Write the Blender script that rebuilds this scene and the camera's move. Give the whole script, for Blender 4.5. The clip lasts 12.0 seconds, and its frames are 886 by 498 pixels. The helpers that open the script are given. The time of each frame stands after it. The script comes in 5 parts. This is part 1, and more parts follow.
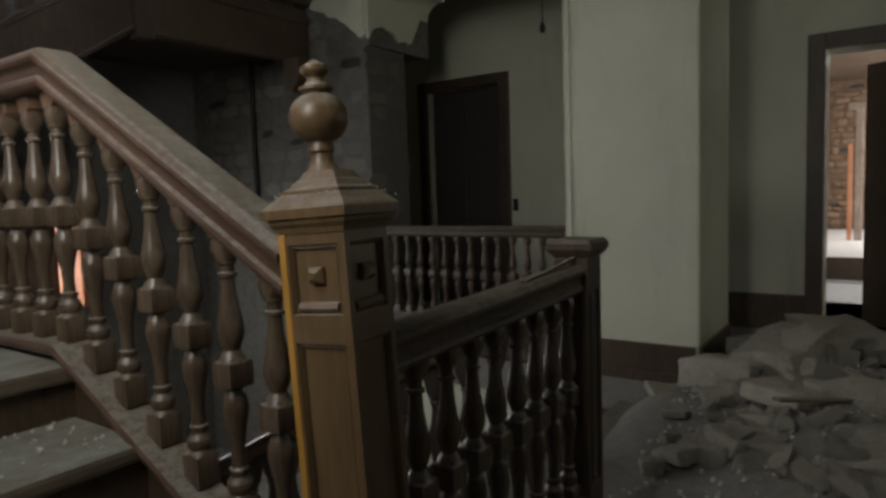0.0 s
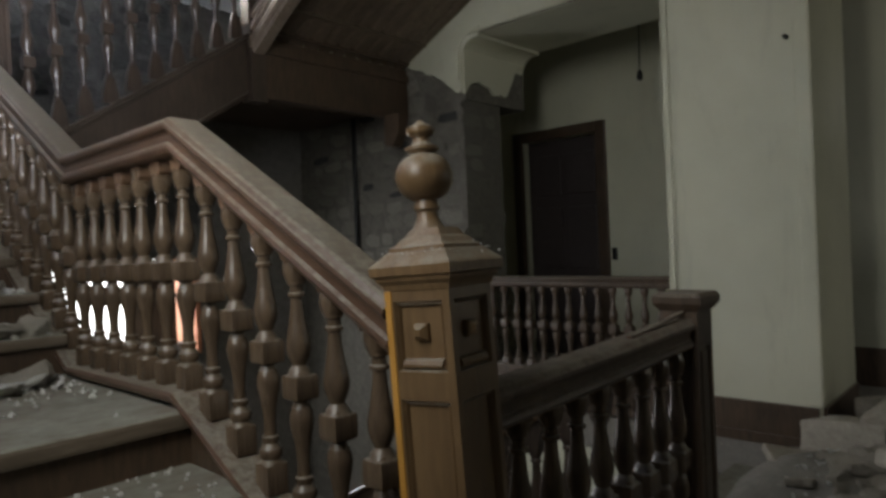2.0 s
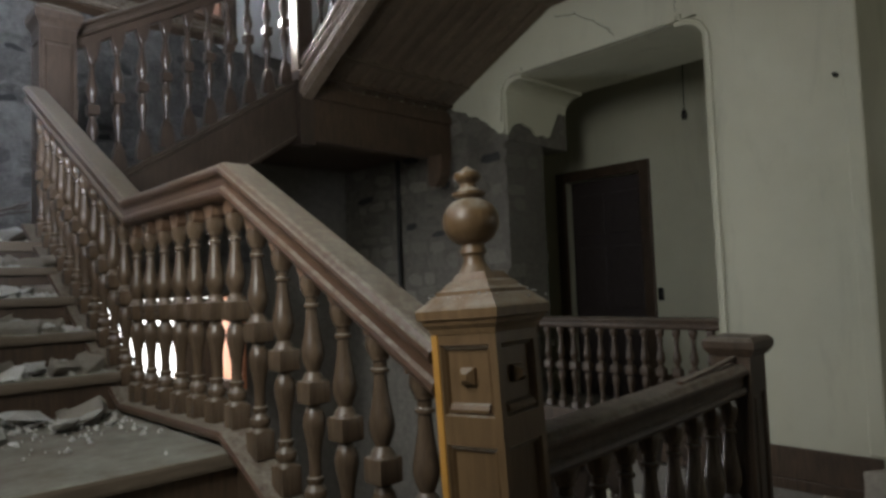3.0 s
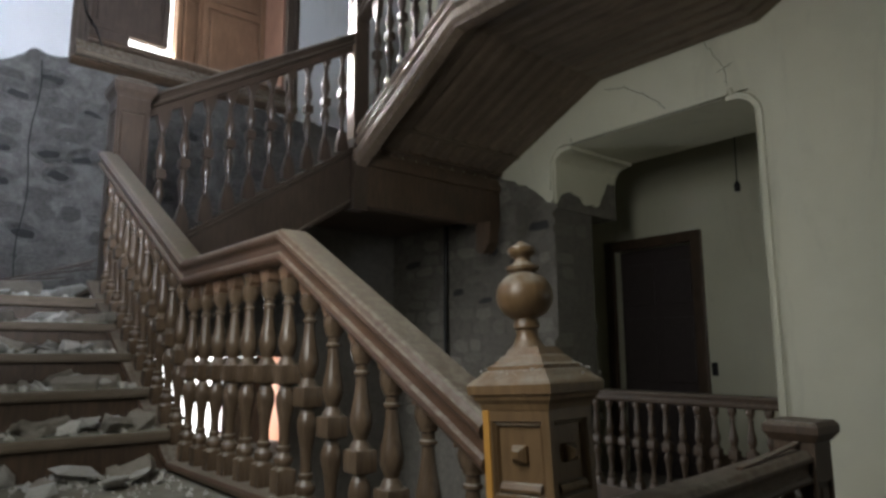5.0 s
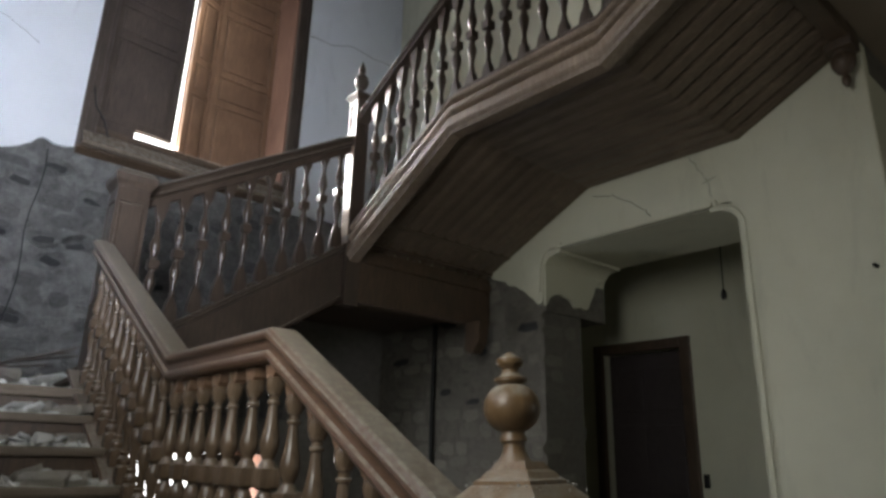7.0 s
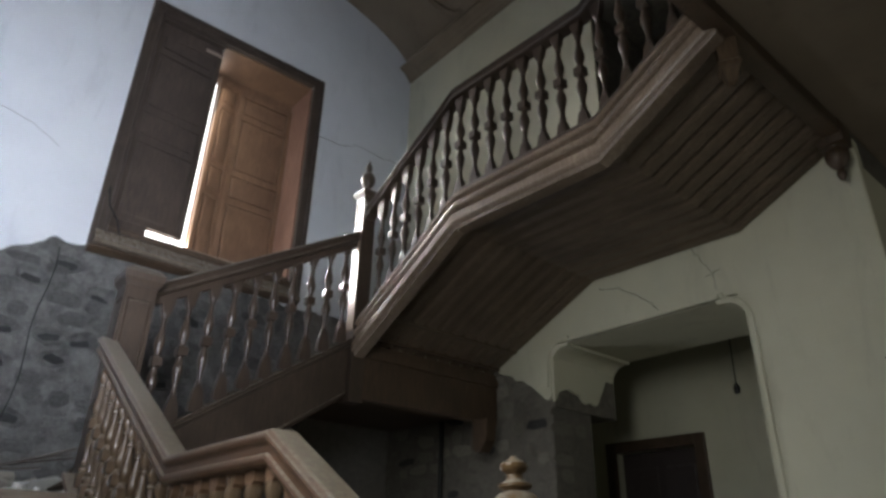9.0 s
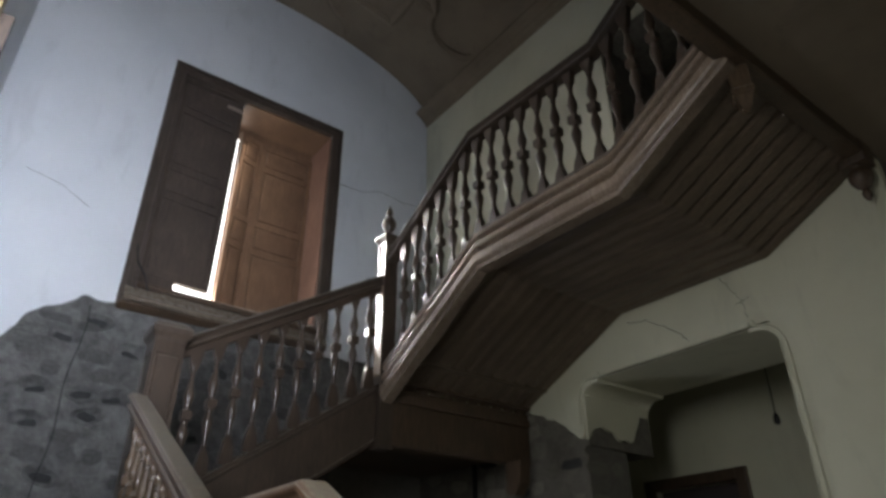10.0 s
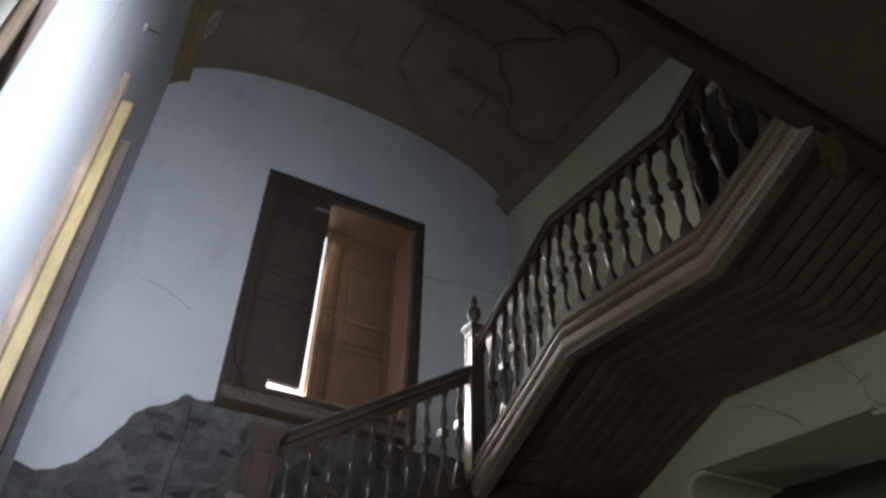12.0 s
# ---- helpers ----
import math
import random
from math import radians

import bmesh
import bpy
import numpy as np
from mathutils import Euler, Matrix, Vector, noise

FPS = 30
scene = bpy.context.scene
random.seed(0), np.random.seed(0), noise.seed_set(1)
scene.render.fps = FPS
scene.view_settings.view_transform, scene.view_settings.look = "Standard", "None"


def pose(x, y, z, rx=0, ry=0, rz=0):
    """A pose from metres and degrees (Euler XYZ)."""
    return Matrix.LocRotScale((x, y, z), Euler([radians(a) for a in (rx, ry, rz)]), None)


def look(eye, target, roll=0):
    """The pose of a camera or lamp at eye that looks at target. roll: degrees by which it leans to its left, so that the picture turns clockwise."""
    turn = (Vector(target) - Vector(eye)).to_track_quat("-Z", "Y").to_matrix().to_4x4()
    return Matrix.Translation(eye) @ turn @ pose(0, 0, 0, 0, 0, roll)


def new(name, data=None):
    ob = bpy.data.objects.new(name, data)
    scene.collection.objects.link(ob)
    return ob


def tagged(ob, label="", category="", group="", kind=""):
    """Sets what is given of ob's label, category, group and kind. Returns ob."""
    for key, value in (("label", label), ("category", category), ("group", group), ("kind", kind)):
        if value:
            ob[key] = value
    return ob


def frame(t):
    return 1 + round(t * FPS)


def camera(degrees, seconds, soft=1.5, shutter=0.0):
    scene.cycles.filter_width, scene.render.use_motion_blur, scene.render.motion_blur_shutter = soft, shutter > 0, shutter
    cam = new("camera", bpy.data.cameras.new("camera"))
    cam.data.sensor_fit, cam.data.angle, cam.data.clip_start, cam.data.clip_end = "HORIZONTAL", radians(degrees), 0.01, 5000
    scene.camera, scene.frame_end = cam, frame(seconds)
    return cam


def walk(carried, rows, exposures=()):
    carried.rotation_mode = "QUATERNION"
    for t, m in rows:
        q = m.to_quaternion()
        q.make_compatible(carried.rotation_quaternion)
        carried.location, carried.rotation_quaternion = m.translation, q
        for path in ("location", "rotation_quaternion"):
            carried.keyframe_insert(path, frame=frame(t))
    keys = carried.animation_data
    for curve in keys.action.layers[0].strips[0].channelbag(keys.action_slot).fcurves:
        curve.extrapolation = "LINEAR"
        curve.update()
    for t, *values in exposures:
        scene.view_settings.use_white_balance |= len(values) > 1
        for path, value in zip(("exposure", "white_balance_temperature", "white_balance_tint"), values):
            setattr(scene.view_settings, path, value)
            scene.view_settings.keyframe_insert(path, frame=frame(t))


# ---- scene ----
cam = camera(68.17, 12.0, soft=2.9, shutter=0.7)
PATH = [
    (0, (0.0476, 0.0182, 1.3827), (1.6828, 1.1570, 1.2124), -1.91),
    (0.5, (0.0497, 0.0244, 1.3833), (1.6443, 1.2202, 1.2190), -2.10),
    (1, (0.0489, 0.0292, 1.3844), (1.6041, 1.2782, 1.2391), -2.40),
    (1.5, (0.0465, 0.0326, 1.3901), (1.5667, 1.3293, 1.3039), -2.49),
    (2, (0.0399, 0.0336, 1.3978), (1.5038, 1.3962, 1.3863), -2.42),
    (2.5, (0.0347, 0.0342, 1.4027), (1.4463, 1.4501, 1.4552), -2.33),
    (3, (0.0263, 0.0322, 1.4086), (1.4018, 1.4799, 1.5189), -2.16),
    (3.5, (0.0203, 0.0337, 1.4130), (1.3652, 1.5048, 1.5785), -1.89),
    (5.5, (-0.0007, 0.0280, 1.4285), (1.2390, 1.5541, 1.7950), 0.08),
    (6, (-0.0039, 0.0232, 1.4341), (1.2332, 1.5311, 1.8765), 0.70),
    (6.5, (-0.0073, 0.0166, 1.4389), (1.2312, 1.4995, 1.9555), 1.06),
    (7, (-0.0170, 0.0091, 1.4439), (1.2226, 1.4626, 2.0359), 1.48),
    (9, (-0.0155, -0.0065, 1.4550), (1.1376, 1.3863, 2.3096), 1.32),
    (9.5, (-0.0153, -0.0075, 1.4550), (1.1052, 1.3804, 2.3597), 0.63),
    (10, (-0.0110, -0.0161, 1.4555), (1.0501, 1.3782, 2.4198), -0.40),
    (10.5, (-0.0057, -0.0225, 1.4551), (0.9604, 1.3890, 2.4916), -0.69),
    (11, (-0.0161, -0.0365, 1.4595), (0.8618, 1.3830, 2.5616), -0.66),
    (11.5, (-0.0200, -0.0284, 1.4521), (0.7883, 1.3919, 2.6051), 0.13),
    (12, (-0.0217, -0.0216, 1.4530), (0.7475, 1.3910, 2.6417), 1.51),
]
EXPOSURES = [(0, -0.10), (1.5, 0.02), (2.5, 0.17), (3.5, 0.17), (6, 0.18), (7, 0.12), (9, 0.03), (9.5, -0.04), (10, -0.14), (10.5, -0.36), (11, -0.55), (11.5, -0.38), (12, -0.84)]
walk(cam, [(t, look(eye, target, roll)) for t, eye, target, roll in PATH], exposures=EXPOSURES)

# ---------------------------------------------------------------- light
world = bpy.data.worlds.new("world")
scene.world = world
world.use_nodes = True
_nt = world.node_tree
_sky = _nt.nodes.new("ShaderNodeTexSky")
_sky.sky_type = 'NISHITA'
_sky.sun_disc = False
_sky.sun_elevation = radians(35)
_sky.sun_rotation = radians(-60)
_nt.links.new(_sky.outputs[0], _nt.nodes["Background"].inputs[0])
_nt.nodes["Background"].inputs[1].default_value = 0.10


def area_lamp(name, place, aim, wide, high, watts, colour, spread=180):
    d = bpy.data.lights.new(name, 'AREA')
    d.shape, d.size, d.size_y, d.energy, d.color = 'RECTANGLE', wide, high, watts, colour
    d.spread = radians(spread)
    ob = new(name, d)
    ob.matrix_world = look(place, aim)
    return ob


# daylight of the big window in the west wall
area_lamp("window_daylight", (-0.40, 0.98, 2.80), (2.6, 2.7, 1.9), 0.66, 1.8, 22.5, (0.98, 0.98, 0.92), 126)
# added fill lamp, free in the room, to brighten the west and north walls
area_lamp("stair_wall_fill", (-0.10, 1.36, 2.85), (-0.16, 4.6, 4.15), 0.7, 1.8, 100, (0.80, 0.86, 1.0), 98)
# daylight in the lower window, in the gap of the upper shutters, and in the far doorway
area_lamp("lower_window_daylight", (2.35, 7.10, 0.95), (2.9, 6.4, 0.8), 0.75, 0.8, 16, (0.95, 0.97, 1.0))
area_lamp("shutter_gap_daylight", (1.925, 6.585, 5.55), (2.945, 4.2, 4.65), 0.085, 2.3, 30, (1.0, 0.97, 0.94), 58)
area_lamp("reveal_daylight", (1.93, 6.80, 5.6), (2.9, 6.94, 5.5), 0.14, 2.3, 5.5, (1.0, 0.95, 0.86))
area_lamp("sill_daylight", (1.55, 6.95, 4.50), (1.75, 6.2, 4.22), 0.7, 0.16, 32, (1.0, 0.98, 0.95))
area_lamp("lower_sky_daylight", (2.32, 6.52, 0.95), (3.6, 4.0, -0.9), 0.74, 0.8, 34, (0.95, 0.97, 1.0), 150)
# added fill lamp by the closed south wall, lifts the dark parts
area_lamp("landing_fill", (2.5, -3.3, 2.2), (3.0, 1.0, 1.2), 1.4, 1.8, 1.4, (0.95, 0.97, 0.95))
# added fill lamp at the windowless corridor end, brightens corridor and arch
area_lamp("corridor_fill", (6.2, -3.3, 2.0), (5.9, 4.0, 1.7), 0.9, 1.6, 10, (0.97, 0.97, 0.92))
area_lamp("doorway_daylight", (9.0, -2.3, 2.3), (9.2, 0.6, 0.1), 1.2, 1.6, 130, (0.90, 0.94, 1.0))
area_lamp("far_room_daylight", (13.6, -2.3, 2.4), (14.6, 1.0, 0.4), 2.2, 1.8, 400, (1.0, 0.97, 0.92))

# ---------------------------------------------------------------- materials


def nodes_of(name):
    m = bpy.data.materials.new(name)
    m.use_nodes = True
    nt = m.node_tree
    return m, nt, nt.nodes["Principled BSDF"]


def mapped(nt, scale=(1, 1, 1), coord="Object"):
    tc = nt.nodes.new("ShaderNodeTexCoord")
    mp = nt.nodes.new("ShaderNodeMapping")
    mp.inputs["Scale"].default_value = scale
    nt.links.new(tc.outputs[coord], mp.inputs[0])
    return mp.outputs[0]


def noise_tex(nt, vec, scale, detail=5, rough=0.55, distort=0.0):
    n = nt.nodes.new("ShaderNodeTexNoise")
    n.inputs["Scale"].default_value, n.inputs["Detail"].default_value = scale, detail
    n.inputs["Roughness"].default_value, n.inputs["Distortion"].default_value = rough, distort
    nt.links.new(vec, n.inputs["Vector"])
    return n.outputs["Fac"]


def ramp(nt, fac, stops):
    r = nt.nodes.new("ShaderNodeValToRGB")
    e = r.color_ramp.elements
    while len(e) < len(stops):
        e.new(0.5)
    for k, (p, c) in zip(e, stops):
        k.position, k.color = p, (*c, 1) if len(c) == 3 else c
    nt.links.new(fac, r.inputs[0])
    return r.outputs[0]


def grey(nt, fac, a, b, lo=0.0, hi=1.0):
    return ramp(nt, fac, [(a, (lo,) * 3), (b, (hi,) * 3)])


def mix(nt, fac, a, b, mode='MIX'):
    m = nt.nodes.new("ShaderNodeMix")
    m.data_type, m.blend_type = 'RGBA', mode
    for sock, v in ((m.inputs[0], fac), (m.inputs[6], a), (m.inputs[7], b)):
        if hasattr(v, "is_linked"):
            nt.links.new(v, sock)
        elif sock == m.inputs[0]:
            sock.default_value = v
        else:
            sock.default_value = (*v, 1)
    return m.outputs[2]


def times(nt, a, b):
    m = nt.nodes.new("ShaderNodeMath")
    m.operation = 'MULTIPLY'
    for s, v in zip(m.inputs, (a, b)):
        if hasattr(v, "is_linked"):
            nt.links.new(v, s)
        else:
            s.default_value = v
    return m.outputs[0]


def bump(nt, bsdf, height, strength, distance=0.01):
    b = nt.nodes.new("ShaderNodeBump")
    b.inputs["Strength"].default_value, b.inputs["Distance"].default_value = strength, distance
    nt.links.new(height, b.inputs["Height"])
    nt.links.new(b.outputs[0], bsdf.inputs["Normal"])


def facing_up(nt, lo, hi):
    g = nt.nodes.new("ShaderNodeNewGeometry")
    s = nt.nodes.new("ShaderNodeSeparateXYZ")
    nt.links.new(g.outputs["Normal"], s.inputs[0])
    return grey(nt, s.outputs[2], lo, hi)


def wood(name, dark, light, rough=0.45, grain=(3, 3, 0.35), dust=0.6, dust_colour=(0.30, 0.28, 0.23), up=(0.35, 0.85), cover=(0.40, 0.60), speck=34):
    m, nt, b = nodes_of(name)
    v = mapped(nt, grain)
    g = noise_tex(nt, v, 14, 7, 0.65, 1.2)
    big = noise_tex(nt, mapped(nt), 2.3, 4)
    rnd = nt.nodes.new("ShaderNodeObjectInfo").outputs["Random"]
    c = ramp(nt, g, [(0.3, dark), (0.7, light)])
    c = mix(nt, grey(nt, big, 0.35, 0.7, 0.0, 0.5), c, tuple(0.55 * k for k in dark))
    c = mix(nt, times(nt, rnd, 0.25), c, tuple(0.7 * k for k in dark))
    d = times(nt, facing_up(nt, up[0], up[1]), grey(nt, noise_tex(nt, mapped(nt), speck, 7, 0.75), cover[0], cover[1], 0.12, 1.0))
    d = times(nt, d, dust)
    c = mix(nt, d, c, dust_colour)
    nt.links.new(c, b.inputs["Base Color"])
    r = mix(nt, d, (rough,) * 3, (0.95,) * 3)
    nt.links.new(r, b.inputs["Roughness"])
    bump(nt, b, g, 0.25, 0.004)
    return m


def plaster(name, base, stain, crack=False):
    m, nt, b = nodes_of(name)
    big = noise_tex(nt, mapped(nt), 0.9, 6, 0.6)
    mid = noise_tex(nt, mapped(nt, (1, 1, 0.25)), 3.2, 6, 0.65, 0.6)
    fine = noise_tex(nt, mapped(nt), 60, 6, 0.7)
    c = mix(nt, grey(nt, big, 0.38, 0.72, 0.0, 0.75), base, stain)
    c = mix(nt, grey(nt, mid, 0.56, 0.75, 0.0, 0.35), c, tuple(0.6 * k for k in stain))
    c = mix(nt, grey(nt, fine, 0.62, 0.72, 0.0, 0.25), c, tuple(0.5 * k for k in stain))
    nt.links.new(c, b.inputs["Base Color"])
    b.inputs["Roughness"].default_value = 0.85
    bump(nt, b, mix(nt, 0.35, mid, fine), 0.22, 0.01)
    return m


def masonry(name, a, bcol, rough_bump=0.8, scale=9):
    m, nt, b = nodes_of(name)
    n1 = noise_tex(nt, mapped(nt), scale, 8, 0.7)
    n2 = noise_tex(nt, mapped(nt), scale * 6, 5, 0.7)
    rnd = nt.nodes.new("ShaderNodeObjectInfo").outputs["Random"]
    isl = nt.nodes.new("ShaderNodeNewGeometry").outputs["Random Per Island"]
    c = ramp(nt, n1, [(0.32, a), (0.68, bcol)])
    c = mix(nt, times(nt, rnd, 0.6), c, tuple(0.45 * k for k in a))
    c = mix(nt, times(nt, isl, 0.4), c, tuple(0.6 * k for k in a))
    c = mix(nt, grey(nt, n2, 0.58, 0.7, 0.0, 0.5), c, tuple(1.35 * k for k in bcol))
    nt.links.new(c, b.inputs["Base Color"])
    b.inputs["Roughness"].default_value = 0.95
    bump(nt, b, mix(nt, 0.5, n1, n2), rough_bump, 0.02)
    return m


def plain(name, colour, rough=0.6, metal=0.0, emit=0.0):
    m, nt, b = nodes_of(name)
    n = noise_tex(nt, mapped(nt), 12, 5)
    nt.links.new(mix(nt, grey(nt, n, 0.35, 0.7, 0.0, 0.4), colour, tuple(0.6 * k for k in colour)), b.inputs["Base Color"])
    b.inputs["Roughness"].default_value, b.inputs["Metallic"].default_value = rough, metal
    if emit:
        b.inputs["Emission Color"].default_value = (*colour, 1)
        b.inputs["Emission Strength"].default_value = emit
    return m


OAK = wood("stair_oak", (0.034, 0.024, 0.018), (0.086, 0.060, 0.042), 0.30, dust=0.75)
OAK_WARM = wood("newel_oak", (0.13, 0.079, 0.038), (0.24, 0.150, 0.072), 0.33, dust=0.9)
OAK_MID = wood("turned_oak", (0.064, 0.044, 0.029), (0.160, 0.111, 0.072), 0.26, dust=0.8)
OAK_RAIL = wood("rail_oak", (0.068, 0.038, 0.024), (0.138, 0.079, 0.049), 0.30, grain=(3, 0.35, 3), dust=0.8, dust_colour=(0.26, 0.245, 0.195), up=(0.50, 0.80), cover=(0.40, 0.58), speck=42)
CASING = wood("casing_oak", (0.046, 0.035, 0.028), (0.105, 0.080, 0.064), 0.4, dust=0.5)
STRIP = wood("ochre_cornice_wood", (0.16, 0.115, 0.05), (0.29, 0.21, 0.10), 0.6, dust=0.3)
GLOSSY = wood("polished_oak", (0.06, 0.036, 0.022), (0.13, 0.08, 0.048), 0.16, dust=0.0)
OAK_BARE = wood("bare_oak", (0.42, 0.20, 0.035), (0.62, 0.32, 0.06), 0.5, dust=0.2)
OAK_DARK = wood("dark_oak", (0.042, 0.027, 0.017), (0.115, 0.073, 0.043), 0.5, dust=0.5)
SOFFIT = wood("soffit_board", (0.098, 0.072, 0.051), (0.205, 0.150, 0.106), 0.5, grain=(3, 0.35, 3), dust=0.0)
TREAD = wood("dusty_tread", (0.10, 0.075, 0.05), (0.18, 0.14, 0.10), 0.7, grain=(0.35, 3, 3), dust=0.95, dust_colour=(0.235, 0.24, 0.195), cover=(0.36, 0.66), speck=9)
SHUTTER = wood("shutter_pine", (0.15, 0.088, 0.054), (0.28, 0.168, 0.104), 0.42, dust=0.3)
REVEAL = wood("reddish_reveal", (0.21, 0.115, 0.083), (0.36, 0.215, 0.16), 0.5, dust=0.2)
SHUTTER_RED = wood("orange_shutter", (0.52, 0.20, 0.10), (0.70, 0.32, 0.18), 0.6, dust=0.2)
PALE_WOOD = wood("pale_batten", (0.22, 0.165, 0.075), (0.38, 0.30, 0.15), 0.6, dust=0.4)
PLASTER = plaster("green_cream_plaster", (0.55, 0.54, 0.42), (0.43, 0.43, 0.335))
PLASTER_A = plaster("pale_plaster", (0.62, 0.64, 0.66), (0.52, 0.54, 0.57))
# low light up at the vault is put into this colour; stains mottle it
VAULT = plaster("dim_stained_plaster", (0.20, 0.160, 0.115), (0.125, 0.098, 0.068))
STONE_EAST = masonry("dark_east_stone", (0.13, 0.12, 0.10), (0.31, 0.29, 0.245))
MORTAR_EAST = masonry("dark_east_mortar", (0.12, 0.11, 0.092), (0.27, 0.25, 0.21), 1.0, 14)
# window light on the newel face and upper string put into this paler oak
OAK_LIT_GREYED = wood("lit_and_greyed_oak", (0.17, 0.128, 0.096), (0.33, 0.255, 0.195), 0.26, dust=0.4)
LIME = masonry("lime_washed_rubble", (0.065, 0.064, 0.06), (0.215, 0.21, 0.20), 1.0, 7)
# worn wood, paler than the casing to hold the sill's highlight in its colour
SILL = wood("worn_lit_sill", (0.13, 0.105, 0.08), (0.28, 0.23, 0.18), 0.20, dust=0.5)
DISTRESSED = wood("flaking_casing", (0.20, 0.14, 0.10), (0.44, 0.37, 0.32), 0.6, dust=0.3)
# scattered dark stones, and the shade of the hollows as a colour
STONE_HOLLOW_DARK = masonry("dark_stone_and_hollow", (0.030, 0.030, 0.031), (0.085, 0.084, 0.082))
MORTAR = masonry("lime_mortar", (0.19, 0.18, 0.16), (0.33, 0.315, 0.285), 1.0, 14)
DEBRIS = masonry("plaster_debris", (0.52, 0.51, 0.46), (0.74, 0.73, 0.68), 0.6, 18)
HEAP = masonry("earthy_mortar_rubble", (0.34, 0.305, 0.25), (0.54, 0.49, 0.41), 0.9, 14)
DUST = masonry("floor_dust", (0.25, 0.23, 0.20), (0.39, 0.365, 0.32), 0.5, 16)
IRON = plain("black_iron", (0.02, 0.02, 0.02), 0.5, 0.6)
DAY = plain("bright_daylight", (1.0, 1.0, 1.0), 1.0, 0.0, 3.5)
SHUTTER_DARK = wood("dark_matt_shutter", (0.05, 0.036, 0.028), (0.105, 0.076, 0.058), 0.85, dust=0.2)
BRICK = masonry("ochre_render", (0.12, 0.075, 0.048), (0.34, 0.225, 0.145), 0.5, 8)

# ---------------------------------------------------------------- mesh helpers


def linked(name, bm, material, smooth=False):
    me = bpy.data.meshes.new(name)
    bm.normal_update()
    bm.to_mesh(me)
    bm.free()
    me.materials.append(material)
    if smooth:
        for p in me.polygons:
            p.use_smooth = True
        me.set_sharp_from_angle(angle=radians(38))
    return new(name, me)


def part(name, bm, material, parent, label="", smooth=False, at=None):
    ob = linked(name, bm, material, smooth)
    ob.parent = parent
    if at is not None:
        ob.matrix_basis = at
    return tagged(ob, label) if label else ob


def empty(name, label, category, at=(0, 0, 0), group="", kind=""):
    ob = new(name)
    ob.empty_display_size = 0.1
    ob.location = at
    return tagged(ob, label, category, group, kind)


def box(x0, x1, y0, y1, z0, z1, bevel=0.0, bm=None):
    """A box, its edges taken off by bevel."""
    b = bmesh.new()
    bmesh.ops.create_cube(b, size=1, matrix=Matrix.Translation(((x0 + x1) / 2, (y0 + y1) / 2, (z0 + z1) / 2)) @ Matrix.Diagonal((x1 - x0, y1 - y0, z1 - z0, 1)))
    if bevel:
        bmesh.ops.bevel(b, geom=b.edges[:], offset=bevel, segments=2, profile=0.6, affect='EDGES')
    if bm is None:
        return b
    return absorbed(bm, b)


def absorbed(bm, other):
    me = bpy.data.meshes.new("joined")
    other.to_mesh(me)
    other.free()
    bm.from_mesh(me)
    bpy.data.meshes.remove(me)
    return bm


def lathe(profile, seg=16, square=()):
    """A turned shape from rows of (z, radius); between the rows named in square it is a square of that half width."""
    bm = bmesh.new()
    rings = []
    for z, r in profile:
        rings.append([bm.verts.new((r * math.cos(2 * math.pi * k / seg), r * math.sin(2 * math.pi * k / seg), z)) for k in range(seg)])
    for a, b in zip(rings, rings[1:]):
        for k in range(seg):
            bm.faces.new((a[k], a[(k + 1) % seg], b[(k + 1) % seg], b[k]))
    bm.faces.new(rings[0][::-1])
    bm.faces.new(rings[-1])
    for z0, z1, h in square:
        box(-h, h, -h, h, z0, z1, 0.004, bm)
    return bm


def square_tower(rows):
    """Stacked square sections, rows of (z, half width)."""
    bm = bmesh.new()
    rings = [[bm.verts.new((sx * h, sy * h, z)) for sx, sy in ((-1, -1), (1, -1), (1, 1), (-1, 1))] for z, h in rows]
    for a, b in zip(rings, rings[1:]):
        for k in range(4):
            bm.faces.new((a[k], a[(k + 1) % 4], b[(k + 1) % 4], b[k]))
    bm.faces.new(rings[0][::-1])
    bm.faces.new(rings[-1])
    return bm


def run(profile, path, along="y"):
    """A moulding: the profile, points (across, up), carried along a path of points in an upright plane x = const (along y) or y = const (along x)."""
    bm = bmesh.new()
    rings = []
    for x, y, z in path:
        rings.append([bm.verts.new((x + u, y, z + v) if along == "y" else (x, y + u, z + v)) for u, v in profile])
    n = len(profile)
    for a, b in zip(rings, rings[1:]):
        for k in range(n):
            bm.faces.new((a[k], a[(k + 1) % n], b[(k + 1) % n], b[k]))
    bm.faces.new(rings[0])
    bm.faces.new(rings[-1][::-1])
    bmesh.ops.recalc_face_normals(bm, faces=bm.faces[:])
    return bm


def prism(outline, axis, lo, hi):
    """An outline in the plane across axis ('x': points y, z; 'y': points x, z; 'z': points x, y), from lo to hi."""
    bm = bmesh.new()
    place = {"x": lambda a, b, c: (c, a, b), "y": lambda a, b, c: (a, c, b), "z": lambda a, b, c: (a, b, c)}[axis]
    lower = [bm.verts.new(place(a, b, lo)) for a, b in outline]
    upper = [bm.verts.new(place(a, b, hi)) for a, b in outline]
    n = len(outline)
    for k in range(n):
        bm.faces.new((lower[k], lower[(k + 1) % n], upper[(k + 1) % n], upper[k]))
    bm.faces.new(lower)
    bm.faces.new(upper[::-1])
    bmesh.ops.recalc_face_normals(bm, faces=bm.faces[:])
    return bm


def structure(name, bm, material, label, smooth=False):
    return tagged(linked(name, bm, material, smooth), label, name.split("_")[0], kind="structure")


